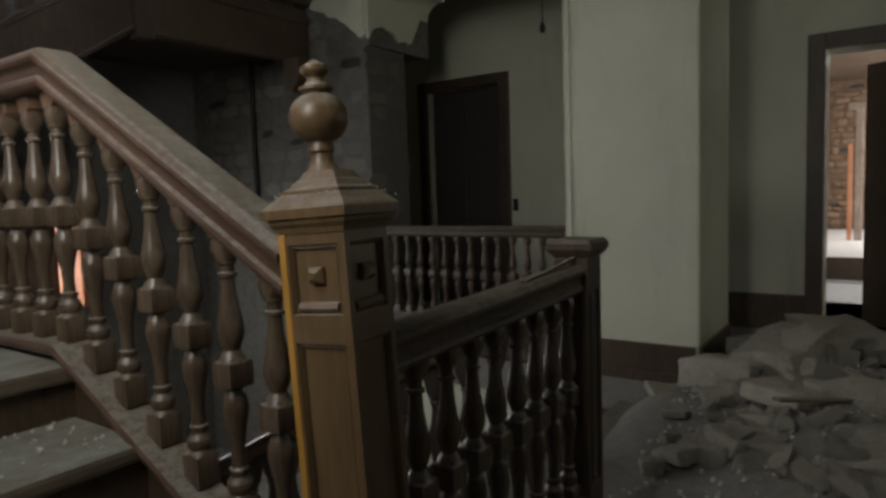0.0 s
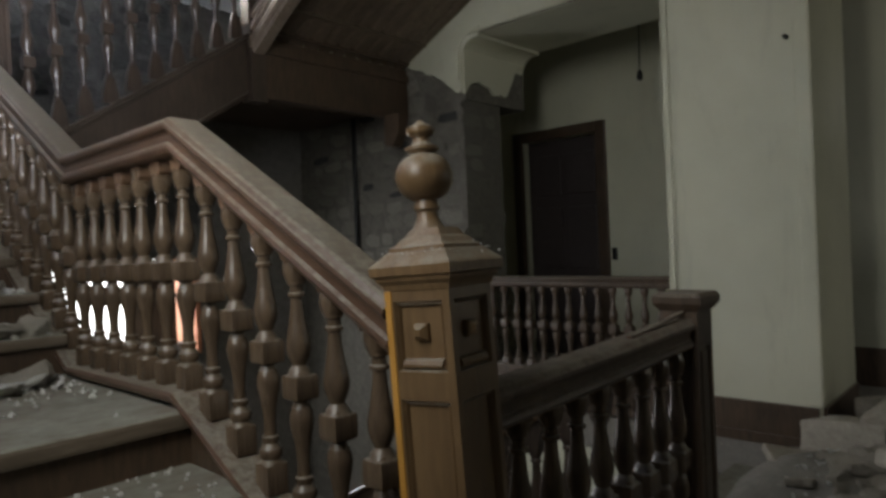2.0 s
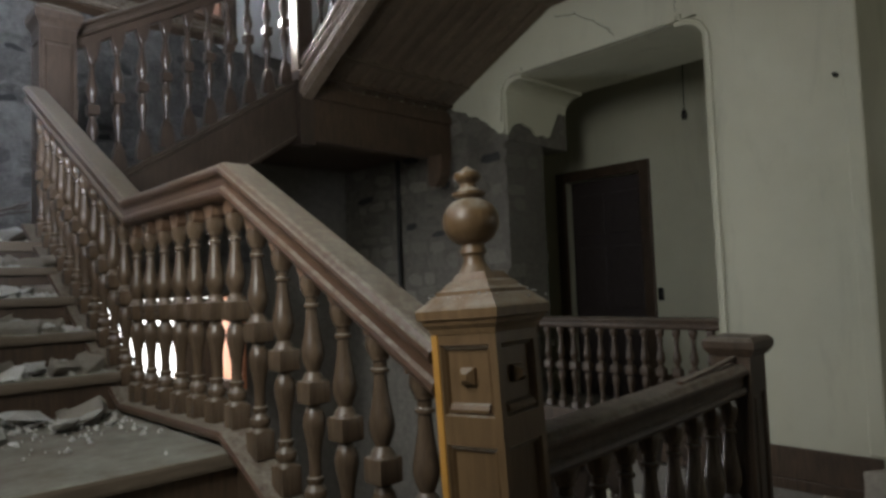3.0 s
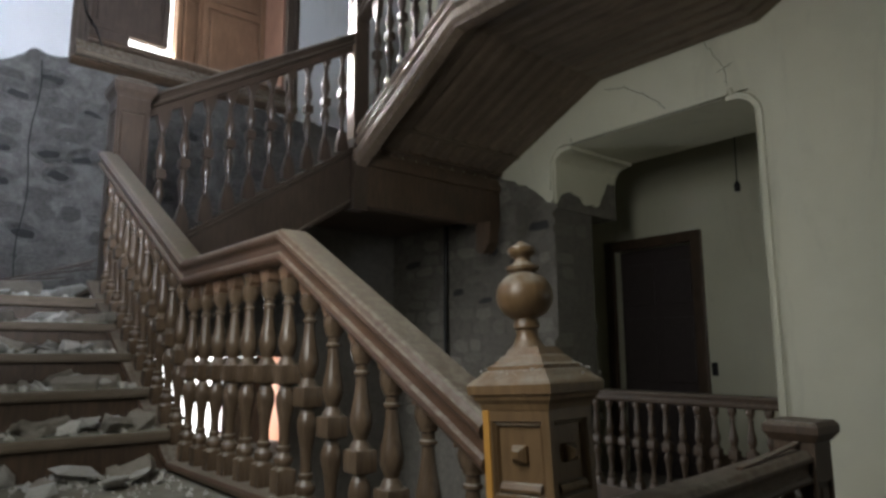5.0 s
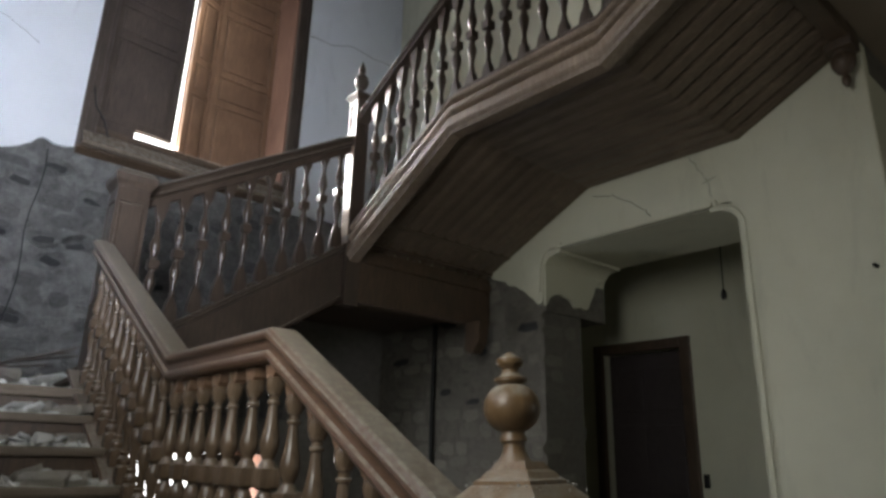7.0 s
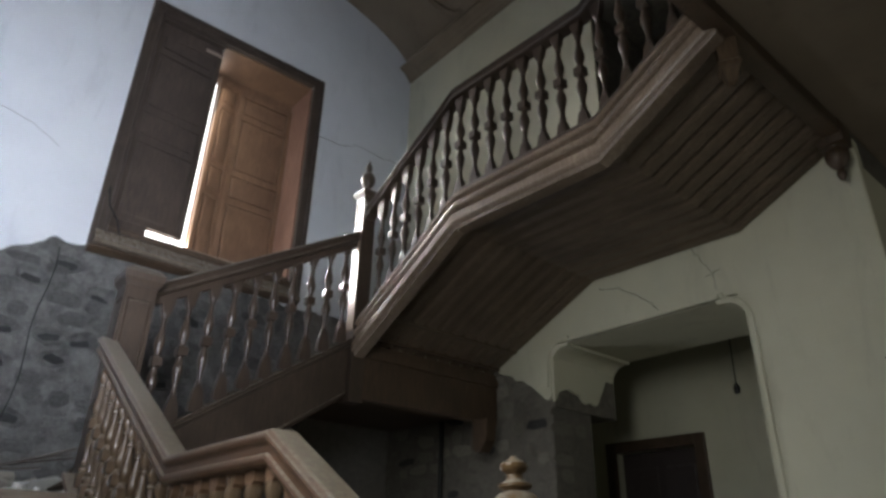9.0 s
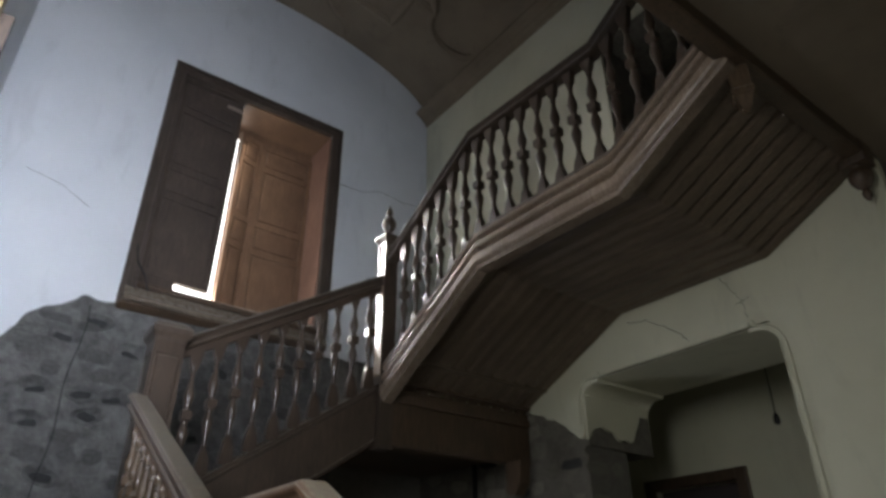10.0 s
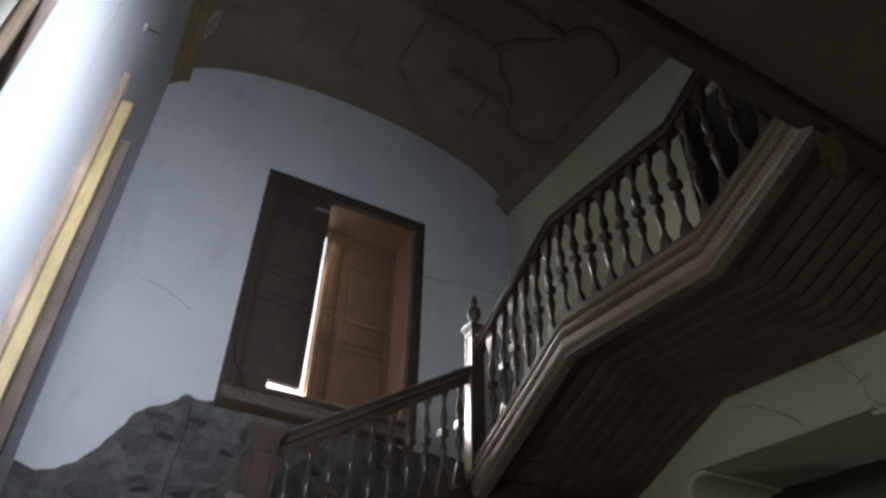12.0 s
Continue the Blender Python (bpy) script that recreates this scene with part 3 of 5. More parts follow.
# ---------------------------------------------------------------- balustrades
RAIL1 = [(X1, 1.005, 1.285), (X1, 1.945, 1.806), (X1, 2.86, 1.806), (X1, 4.62, 2.720)]
STR1 = [(X1, 1.005, 0.51), (X1, 1.95, 0.995), (X1, 2.87, 0.985), (X1, 4.62, 1.875)]
f1 = empty("stair_balustrade", "turned oak balustrade of the lower flight, rail thick with dust", "balustrade")
part("handrail", run(RAIL, RAIL1), OAK_RAIL, f1, "dusty moulded handrail")
spots = on_path(STR1, "y", 1.10, 0.1455, 4.58)
balusters(f1, BAL_WARM, [(x, y, z + 0.02) for x, y, z in spots])
for x, y, z in spots:
    over = float(np.interp(y, [q[1] for q in RAIL1], [q[2] for q in RAIL1])) - 0.098
    slope = 0.50 if y < 1.93 or y > 2.88 else 0.0
    shape = [(-0.016, z + 0.655), (-0.027, z + 0.668), (-0.036, over - 0.040), (-0.036, over - 0.034 * slope), (0.040, over + 0.042 * slope), (0.036, over - 0.020), (0.026, z + 0.670), (0.016, z + 0.655)]
    part("spandrel", prism([(y + a, b) for a, b in shape], "x", x - 0.019, x + 0.019), SHUTTER, f1, "worn tan spandrel board")

lev = empty("landing_balustrade", "level dark oak balustrade beside the stair well", "balustrade")
part("handrail", run(RAIL_SLIM, [(1.01, Y1, 1.092), (1.60, Y1, 1.105), (2.08, Y1, 1.124)], "x"), OAK_DARK, lev, "level moulded handrail", True)
part("loose_strip", run([(-0.008, 0.0), (0.008, 0.0), (0.007, -0.008), (-0.007, -0.008)], [(1.72, Y1 - 0.012, 1.122), (1.90, Y1 - 0.012, 1.136), (2.08, Y1 - 0.012, 1.156)], "x"), OAK_RAIL, lev, "pale split strip lifting off the rail")
balusters(lev, BAL_LEVEL, [(x, Y1, 0.325) for x in np.arange(1.09, 2.06, 0.118)])
part("curb", box(1.01, 2.08, Y1 - 0.07, Y1 + 0.07, -0.3, 0.33, 0.006), OAK_DARK, lev, "oak curb under the balusters")

arc = empty("arch_balustrade", "dark oak balustrade across the arched opening", "balustrade")
XQ = XB + 0.10
part("handrail", run(RAIL_SLIM, [(XQ, 2.11, 1.09), (XQ, 3.97, 1.09)]), OAK_DARK, arc, "level moulded handrail", True)
balusters(arc, BAL_ARCH, [(XQ, y, 0.305) for y in np.arange(2.2, 3.95, 0.135)])
part("curb", box(XQ - 0.07, XQ + 0.07, 2.11, 3.97, 0, 0.31, 0.006), OAK_DARK, arc, "oak curb under the balusters")

RAIL2 = [(1.14, Y2, 3.165), (2.87, Y2, 4.205)]
STR2 = [(1.14, Y2, 2.02), (2.87, Y2, 3.16)]
f2 = empty("stair_balustrade", "turned oak balustrade of the middle flight under the window", "balustrade")
part("handrail", run(RAIL, RAIL2, "x"), OAK, f2, "moulded handrail", True)
part("sub_rail", run([(-0.030, -0.10), (0.030, -0.10), (0.030, -0.160), (0.022, -0.168), (-0.022, -0.168), (-0.030, -0.160)], RAIL2, "x"), OAK, f2, "flat board under the handrail")
balusters(f2, BAL_TALL, [(x, y, z + 0.06) for x, y, z in on_path(STR2, "x", 1.325, 0.1625, 2.84)], turn=90)

RAIL3 = [(X3, 4.67, 4.44), (X3, 3.43, 5.11), (X3, 2.07, 5.03), (X3, 1.19, 5.56)]
STR3 = [(X3, 4.67, 3.345), (X3, 3.37, 4.075), (X3, 2.02, 4.035), (X3, 1.17, 4.48)]
f3 = empty("stair_balustrade", "turned oak balustrade of the upper flight", "balustrade")
part("handrail", run(RAIL, RAIL3), OAK, f3, "moulded handrail", True)
balusters(f3, BAL_TALL, [(x, y, z) for x, y, z in on_path(STR3, "y", 1.246, 0.178, 4.6)])

# ---------------------------------------------------------------- flights


def steps(parent, along, across0, across1, start, going, level, rise, count, sign=1, thick=0.045):
    for k in range(count):
        s, z = start + sign * k * going, level + rise * (k + 1)
        a, b = sorted((s - sign * 0.03, s + sign * (going + 0.02)))
        r0, r1 = sorted((s, s + sign * 0.025))
        if along == "y":
            part("tread", box(across0, across1, a, b, z - thick, z, 0.014), TREAD, parent)
            part("riser", box(across0, across1, r0, r1, z - rise - 0.01, z - thick), OAK_DARK, parent)
        else:
            part("tread", box(a, b, across0, across1, z - thick, z, 0.014), TREAD, parent)
            part("riser", box(r0, r1, across0, across1, z - rise - 0.01, z - thick), OAK_DARK, parent)


low = empty("stair_flight", "wooden lower flight with dusty treads and fallen plaster", "stairs")
steps(low, "y", XC, X1 - 0.03, 0.22, 0.34, 0.0, L1 / 6, 5)
part("landing", box(XC, X1 - 0.03, 1.89, 3.0, L1 - 0.05, L1, 0.012), TREAD, low, "dusty quarter landing")
part("riser", box(XC, X1 - 0.03, 1.92, 1.945, 0.78, L1 - 0.05), OAK_DARK, low)
steps(low, "y", XC, X1 - 0.03, 2.98, 0.34, L1, 0.16, 4)
part("riser", box(XC, X1 - 0.03, 4.34, 4.365, 1.57, L2 - 0.045), OAK_DARK, low)
part("string_cap", run(CAP_LOW, STR1), OAK_RAIL, low, "dusty cap of the stair string", False)
part("string", run([(-0.03, -0.03), (0.045, -0.03), (0.045, -0.36), (-0.03, -0.36)], STR1), OAK_DARK, low)
part("soffit", run([(-1.40, -0.37), (0.04, -0.37), (0.04, -0.40), (-1.40, -0.40)], [(X1, 1.0, 0.51), (X1, 1.95, 0.995), (X1, 2.87, 0.985), (X1, 4.62, 1.875)]), OAK_DARK, low)

half = empty("stair_landing", "dusty wooden landing below the window, strewn with plaster", "landing")
part("deck", box(XC, 1.10, 4.31, YA, L2 - 0.06, L2, 0.01), TREAD, half)
part("fascia", box(XC, 1.10, 4.70, 4.76, L2 - 0.40, L2 - 0.06), OAK_DARK, half)

mid = empty("stair_flight", "oak middle flight rising along the window wall", "stairs")
steps(mid, "x", Y2 + 0.03, YA, 1.10, 0.232, L2, (L3 - L2) / 9, 8)
part("string", run(STRING_PLAIN, STR2, "x"), OAK, mid, "plain broad stair string")
part("string_cap", run([(u * 0.8, v + 0.004) for u, v in CAP], STR2, "x"), OAK, mid)
for k in range(12):
    y0 = Y2 + 0.04 + k * 0.142
    part("soffit_board", run([(0, -0.33), (0.134, -0.33), (0.134, -0.352), (0.126, -0.358), (0.008, -0.358), (0, -0.352)], [(x, y0, z) for x, _, z in STR2], "x"), SOFFIT, mid)

rest = empty("stair_landing", "dark oak half landing in the corner of the stairwell", "landing")
part("deck", box(X3 + 0.04, XB - 0.031, Y2 + 0.06, YA - 0.031, L3 - 0.05, L3, 0.01), TREAD, rest)
part("beam", box(X3 + 0.07, XB - 0.031, Y2 - 0.05, Y2 + 0.06, 2.66, L3 - 0.05, 0.008), OAK_DARK, rest, "heavy dark oak edge beam")
part("beam_moulding", box(X3 + 0.07, XB - 0.031, Y2 - 0.075, Y2 - 0.049, 3.02, 3.10, 0.010), OAK_DARK, rest)
part("underside", box(X3 + 0.04, XB - 0.031, Y2 + 0.06, YA - 0.031, 2.80, 2.84), OAK_DARK, rest)
part("bracket", prism([(4.70, 2.66), (4.70, 2.40), (4.66, 2.36), (4.60, 2.36), (4.52, 2.46), (4.50, 2.66)], "x", 4.30, 4.42), OAK_DARK, rest, "shaped end bracket")

top = empty("stair_flight", "oak upper flight with boarded underside", "stairs")
# string in the same paled oak, for the light on its mouldings
part("string", run(STRING_BOLD, STR3), OAK_LIT_GREYED, top, "boldly moulded stair string")
part("string_cap", run([(u * 0.8, v + 0.004) for u, v in CAP], STR3), OAK, top)
SOF = [(4.76, 3.165), (3.40, 3.80), (2.0, 3.785), (1.16, 4.205)]
for k in range(11):
    x0 = X3 + 0.045 + k * 0.1495
    part("soffit_board", run([(0, 0.045), (0.1475, 0.045), (0.1475, 0.034), (0.136, 0.006), (0.128, 0.0), (0.052, 0.0), (0.040, 0.004), (0.016, 0.018), (0.0, 0.034)], [(x0, y, z) for y, z in SOF]), SOFFIT, top)
steps(top, "y", X3 + 0.05, XB - 0.031, 4.68, 0.26, L3, 0.16, 5, -1)
part("landing", box(X3 + 0.05, XB - 0.031, 2.0, 3.4, L4 - 0.05, L4), TREAD, top)
steps(top, "y", X3 + 0.05, XB - 0.031, 2.02, 0.27, L4, 0.125, 4, -1)

trim = empty("trimmer_beam", "dark oak trimmer beam with carved drops at the stair head", "beam")
part("beam", box(XC + 0.02, XB - 0.031, YE - 0.02, YE + 0.10, 4.16, 4.46, 0.01), OAK_DARK, trim)
part("beam_moulding", box(XC + 0.02, XB - 0.031, YE + 0.099, YE + 0.13, 4.30, 4.40, 0.012), OAK_DARK, trim)


def carved_drop(x):
    bm = lathe([(3.84, 0.012), (3.87, 0.028), (3.90, 0.030), (3.925, 0.018), (3.95, 0.05), (4.0, 0.075), (4.05, 0.078), (4.09, 0.05), (4.12, 0.062), (4.18, 0.085)], 16, [(4.10, 4.30, 0.085)])
    bmesh.ops.translate(bm, verts=bm.verts[:], vec=(x, YE + 0.06, 0))
    part("drop", bm, OAK_DARK, trim, "carved drop", True)


carved_drop(4.50)
part("drop", square_tower([(3.86, 0.008), (3.875, 0.024), (3.96, 0.048), (3.97, 0.060), (4.00, 0.060), (4.01, 0.050), (4.10, 0.054), (4.20, 0.058)]), OAK_MID, trim, "pale chipped pendant", False, pose(X3 + 0.10, YE + 0.07, 0, 0, 0, 30))

# ---------------------------------------------------------------- windows and doors
win = empty("window_1", "tall window with dark casing and half-open panelled shutters", "window", kind="structure")


def casing(parent, x0, x1, z0, z1, w, y, mat, rows=3):
    for a, b, c, d, nm in ((x0 - w, x0, z0 - w, z1 + w, "casing_left"), (x1, x1 + w, z0 - w, z1 + w, "casing_right"), (x0, x1, z1, z1 + w, "casing_head")):
        bm = box(a, b, y - 0.05, y + 0.02, c, d, 0.008)
        if nm == "casing_head":
            box(a - w, b + w, y - 0.075, y - 0.05, d - 0.045, d, 0.008, bm)
            box(a, b, y - 0.065, y - 0.05, c, c + 0.03, 0.006, bm)
        elif nm == "casing_left":
            box(a, a + 0.045, y - 0.075, y - 0.05, c, d - 0.045, 0.008, bm)
            box(b - 0.03, b, y - 0.065, y - 0.05, c, d - w, 0.006, bm)
        else:
            box(b - 0.045, b, y - 0.075, y - 0.05, c, d - 0.045, 0.008, bm)
            box(a, a + 0.03, y - 0.065, y - 0.05, c, d - w, 0.006, bm)
        part(nm, bm, mat, parent)


casing(win, WX0, WX1, WZ0 - 0.10, WZ1, 0.14, YA, CASING)
part("sill_board", box(WX0 + 0.02, WX1 - 0.02, YA - 0.06, YA + 0.45, WZ0 + 0.004, WZ0 + 0.034, 0.010), DISTRESSED, win, "worn pale sill board")
part("sill_edge", run([(-0.040, 0.02), (-0.078, 0.012), (-0.086, -0.015), (-0.070, -0.040), (-0.03, -0.045), (0.0, 0.003)], [(WX0, YA, WZ0 + 0.02), (WX1, YA, WZ0 - 0.03)], "x"), OAK_DARK, win, "chipped dark sill edge")
part("sill", run([(0.09, -0.03), (-0.030, -0.036), (-0.060, -0.050), (-0.120, -0.150), (-0.136, -0.166), (-0.140, -0.186), (-0.126, -0.204), (-0.10, -0.210), (0.09, -0.210)], [(WX0 - 0.10, YA, WZ0 + 0.02), (WX1 + 0.12, YA, WZ0 - 0.03)], "x"), SILL, win, "worn sloping window sill, paled for its daylight highlight")
part("sill_apron", run([(-0.03, -0.208), (-0.10, -0.208), (-0.11, -0.23), (-0.08, -0.25), (-0.05, -0.262), (-0.03, -0.27)], [(WX0 - 0.13, YA, WZ0), (WX1 + 0.13, YA, WZ0)], "x"), OAK_DARK, win)
part("reveal_left", box(WX0, WX0 + 0.02, YA, YA + 0.55, WZ0, WZ1), CASING, win)
# added board, blocks daylight leaking over the dark leaf
part("head_board", box(WX0 + 0.021, 1.845, YA + 0.075, YA + 0.088, WZ1 - 0.20, WZ1 - 0.021, 0.003), SHUTTER_DARK, win)
part("reveal_right", box(WX1 - 0.02, WX1, YA, YA + 0.55, WZ0, WZ1), REVEAL, win, "reddish pine reveal boards")
# head lining split: warm wood for the sunlit part, dark wood for the rest
part("reveal_head", box(1.87, WX1 - 0.02, YA, YA + 0.55, WZ1 - 0.02, WZ1), SHUTTER, win)
part("reveal_head", box(WX0 + 0.02, 1.87, YA, YA + 0.55, WZ1 - 0.02, WZ1), CASING, win)
# added board behind the pine leaves, blocks daylight over their tops
part("head_rail", box(1.95, WX1 - 0.02, YA + 0.52, YA + 0.548, WZ1 - 0.17, WZ1 - 0.021, 0.003), SHUTTER, win)


def shutter(parent, name, width, z0, z1, mat, at, label, columns):
    """A panelled leaf, hinged at its own origin, running along +x: stiles, rails and raised fields with deep grooves between."""
    bm, fields = box(0, width, -0.012, 0.012, z0, z1), []
    rows = [(0.0, 0.38), (0.38, 0.53), (0.53, 0.85), (0.85, 0.985)]
    cell = width / columns
    for s in (-1, 1):
        ya, yb = sorted((s * 0.011, s * 0.040))
        for c in range(columns + 1):
            m = min(max(c * cell, 0.030), width - 0.030)
            box(m - 0.030, m + 0.030, ya, yb, z0, z1, 0.004, bm)
        for r in [0.014] + [q for _, q in rows]:
            z = z0 + r * (z1 - z0)
            for c in range(columns):
                box(c * cell + 0.031 + 0.03 * (c == 0), (c + 1) * cell - 0.031 - 0.03 * (c == columns - 1), ya, yb - 0.001 * (s > 0), z - 0.036, z + 0.036, 0.004, bm)
        for c in range(columns):
            a, b = c * cell + 0.058 + 0.03 * (c == 0), (c + 1) * cell - 0.058 - 0.03 * (c == columns - 1)
            for p, q in rows:
                fields.append(box(a, b, ya + 0.002 * (s > 0), yb + 0.004, z0 + p * (z1 - z0) + 0.066, z0 + q * (z1 - z0) - 0.066, 0.022))
    ob = part(name, bm, mat, parent, label)
    ob.matrix_basis = at
    for field in fields:
        part("panel", field, mat, ob)
    return ob


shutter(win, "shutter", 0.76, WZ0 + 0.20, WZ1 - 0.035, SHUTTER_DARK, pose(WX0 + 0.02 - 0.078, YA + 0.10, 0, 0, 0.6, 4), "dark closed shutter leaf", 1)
# small bright bar: daylight on the wood put into a pale colour
part("chipped_rail", box(1.66, 1.86, YA + 0.04, YA + 0.074, WZ1 - 0.15, WZ1 - 0.115, 0.004), DISTRESSED, win, "small rail end paled for the daylight on it")
shutter(win, "shutter", 0.34, WZ0 + 0.02, WZ1 - 0.15, SHUTTER, pose(1.985, YA + 0.40, 0, 0, 0, 20), "pine shutter leaf", 1)
shutter(win, "shutter", 0.735, WZ0 + 0.02, WZ1 - 0.15, SHUTTER, pose(2.302, YA + 0.515, 0, 0, 0, 0), "panelled pine shutter leaf", 1)
# added board, blocks daylight under the left of the dark leaf
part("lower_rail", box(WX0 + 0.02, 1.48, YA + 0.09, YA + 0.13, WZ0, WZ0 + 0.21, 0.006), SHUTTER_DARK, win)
bd = linked("backdrop", box(-1.0, 6.0, YA + 1.6, YA + 1.62, -1.5, 9.0), DAY)
tagged(bd, "overexposed daylight outside the windows", "backdrop", kind="structure")

lowwin = empty("window_2", "lower window with an orange shutter, daylight outside", "window", kind="structure")
part("reveal_head", box(VX0, VX1, YA + 0.0, YA + 0.6, VZ1 - 0.025, VZ1), SHUTTER, lowwin)
part("shutter", box(VX1 - 0.05, VX1, YA - 0.06, YA + 0.70, VZ0 - 0.10, VZ1 - 0.03, 0.006), SHUTTER_RED, lowwin, "sunlit orange shutter leaf folded back")
part("window_post", box(2.58, 3.07, YA + 0.12, YA + 0.20, VZ0, VZ1 - 0.03, 0.006), OAK_DARK, lowwin, "dark window post")

dd = empty("door_1", "dark panelled door with moulded casing, closed", "door", kind="structure")
for a, b, c, d, nm in ((DY0 - 0.12, DY0, 0, DZ + 0.12, "casing"), (DY1, DY1 + 0.12, 0, DZ + 0.12, "casing"), (DY0, DY1, DZ, DZ + 0.12, "casing")):
    bm = box(XR - 0.05, XR + 0.02, a, b, c, d, 0.008)
    part(nm, bm, OAK_DARK, dd)
bm, fields = box(XR + 0.12, XR + 0.16, DY0, DY1, 0, DZ, 0.003), []
for a, b in ((DY0 + 0.10, (DY0 + DY1) / 2 - 0.05), ((DY0 + DY1) / 2 + 0.05, DY1 - 0.10)):
    for c, d in ((0.2, 0.9), (1.05, 1.8), (1.95, 2.45)):
        fields.append(box(XR + 0.100, XR + 0.121, a, b, c, d, 0.012))
PAINT = plain("black_brown_paint", (0.040, 0.030, 0.029), 0.6)
leaf = part("leaf", bm, PAINT, dd, "almost black panelled leaf")
for field in fields:
    part("panel", field, PAINT, leaf)
sw = linked("light_switch", box(XR - 0.03, XR, 3.63, 3.69, 1.15, 1.29, 0.006), IRON)
tagged(sw, "old dark switch box on the corridor wall", "switch")

rd = empty("door_2", "open doorway with dark casing, daylight room beyond", "door", kind="structure")
for a, b, c, d in ((RY1, RY1 + 0.14, 0, RZ + 0.14), (RY0 - 0.14, RY0, 0, RZ + 0.14), (RY0, RY1, RZ, RZ + 0.14)):
    part("casing", box(XR - 0.05, XR + 0.02, a, b, c, d, 0.008), OAK_DARK, rd)
lf = part("leaf", box(0, 0.92, -0.02, 0.02, 0, RZ - 0.10, 0.004), OAK_DARK, rd, "dark door leaf standing ajar")
lf.matrix_basis = pose(XR + 0.1, RY0 + 0.02, 0.01, 0, 0, 60)
XF = 16.8
structure("floor_far_room", box(XR + 0.35, 10.6, -2.5, 2.2, -0.25, 0), plain("pale_boards", (0.55, 0.53, 0.50), 0.6), "pale dusty boards of the room beyond")
structure("floor_far_step", box(10.6, XF, -2.5, 2.2, -0.25, 0.300), plain("white_dust_boards", (0.70, 0.69, 0.67), 0.7), "white dusty boards of the raised far room")
structure("trim_far_step", box(10.56, 10.6, -2.5, 2.2, 0.0, 0.315, 0.006), OAK_DARK, "dark riser of the step in the far room")
bm = box(XF, XF + 0.3, -2.5, 1.9, 0, 3.5)
box(XR + 0.35, XF + 0.3, 1.9, 2.2, 0, 3.5, 0, bm)
box(XR + 0.35, XF + 0.3, -2.8, -2.5, 0, 3.5, 0, bm)
box(XR + 0.35, XF + 0.3, -2.8, 2.2, 3.5, 3.7, 0, bm)
structure("wall_far_room", bm, BRICK, "ochre rough stone walls of the room beyond")
fr = empty("door_frame", "weathered pinkish and cream door frame in the far room", "door frame", (13.8, 0.56, 0.30))
part("post", box(-0.06, 0.06, -0.03, 0.09, 0, 2.3, 0.008), DISTRESSED, fr, "peeling cream post")
part("post", box(-0.06, 0.06, 0.13, 0.20, 0, 1.7, 0.008), SHUTTER_RED, fr, "pinkish post")
part("head", box(-0.06, 0.06, -1.0, 0.20, 2.3, 2.42, 0.008), DISTRESSED, fr)

# west window beside the camera
ww = empty("window_3", "tall window with worn pale wooden casing", "window", kind="structure")
part("casing", box(XC - 0.02, XC + 0.035, 1.33, 1.45, 1.6, 3.98, 0.008), DISTRESSED, ww, "worn pale wooden casing")
part("casing", box(XC - 0.02, XC + 0.035, -0.08, 0.04, 1.6, 3.98, 0.008), DISTRESSED, ww)
part("casing", box(XC - 0.02, XC + 0.035, 0.04, 1.33, 3.88, 3.98, 0.008), DISTRESSED, ww)
part("sill", box(XC - 0.3, XC + 0.10, 0.0, 1.38, 1.64, 1.70, 0.008), DISTRESSED, ww)

# battens on the west wall
bat = empty("wooden_batten", "pair of split yellowish wall battens, broken at the top", "batten")
part("strip", box(XC, XC + 0.045, 3.12, 3.222, L2, 4.57, 0.006), OAK_LIT_GREYED, bat, "greyed weathered strip")
part("strip", box(XC, XC + 0.105, 3.225, 3.36, L2, 4.46, 0.014), PALE_WOOD, bat)
# brown strip; shadow of the yellow strip is put into its dark matt wood
part("strip", prism([(3.44, 4.34), (3.50, 4.36), (3.66, L2), (3.50, L2)], "x", XC, XC + 0.155), SHUTTER_DARK, bat, "brown split strip, darkened for the shadow on it")
nail = linked("wall_spike", lathe([(0, 0.016), (0.012, 0.012), (0.02, 0.007), (0.085, 0.006), (0.10, 0.003)], 8), IRON)
part("chip", lathe([(0, 0.034), (0.010, 0.030), (0.018, 0.012)], 7), DEBRIS, nail, "white plaster chip")
nail.matrix_basis = pose(XC, 3.10, 4.98, 0, 90, 0)
tagged(nail, "iron spike in the pale wall, plaster chipped round it", "spike")

# the flight that leads down from the landing
down = empty("stair_flight", "dusty lower flight leading down into the well", "stairs")
for k in range(9):
    y0, z0 = 1.33 + 0.27 * k, -0.165 * (k + 1)
    part("tread", box(2.22, XB - 0.03, y0, y0 + 0.33, z0 - 0.04, z0, 0.012), TREAD, down)
    part("riser", box(2.22, XB - 0.03, y0 - 0.005, y0 + 0.02, z0, z0 + 0.124), OAK_DARK, down)
part("string", run([(-0.03, 0.10), (0.03, 0.10), (0.03, -0.30), (-0.03, -0.30)], [(2.19, Y1 + 0.07, 0.0), (2.19, Y1 + 2.80, -1.50)]), OAK_DARK, down)
part("landing", box(1.0, XB - 0.03, Y1 + 2.77, YA, -1.56, -1.50, 0.01), TREAD, down, "dusty lower landing")
dr = empty("stair_balustrade", "polished dark oak balustrade going down into the well", "balustrade")
DROP = [(2.18, Y1 + 0.08, 1.09), (2.18, Y1 + 2.75, -0.38)]
part("handrail", run(RAIL, DROP), GLOSSY, dr, "polished handrail catching window light", True)
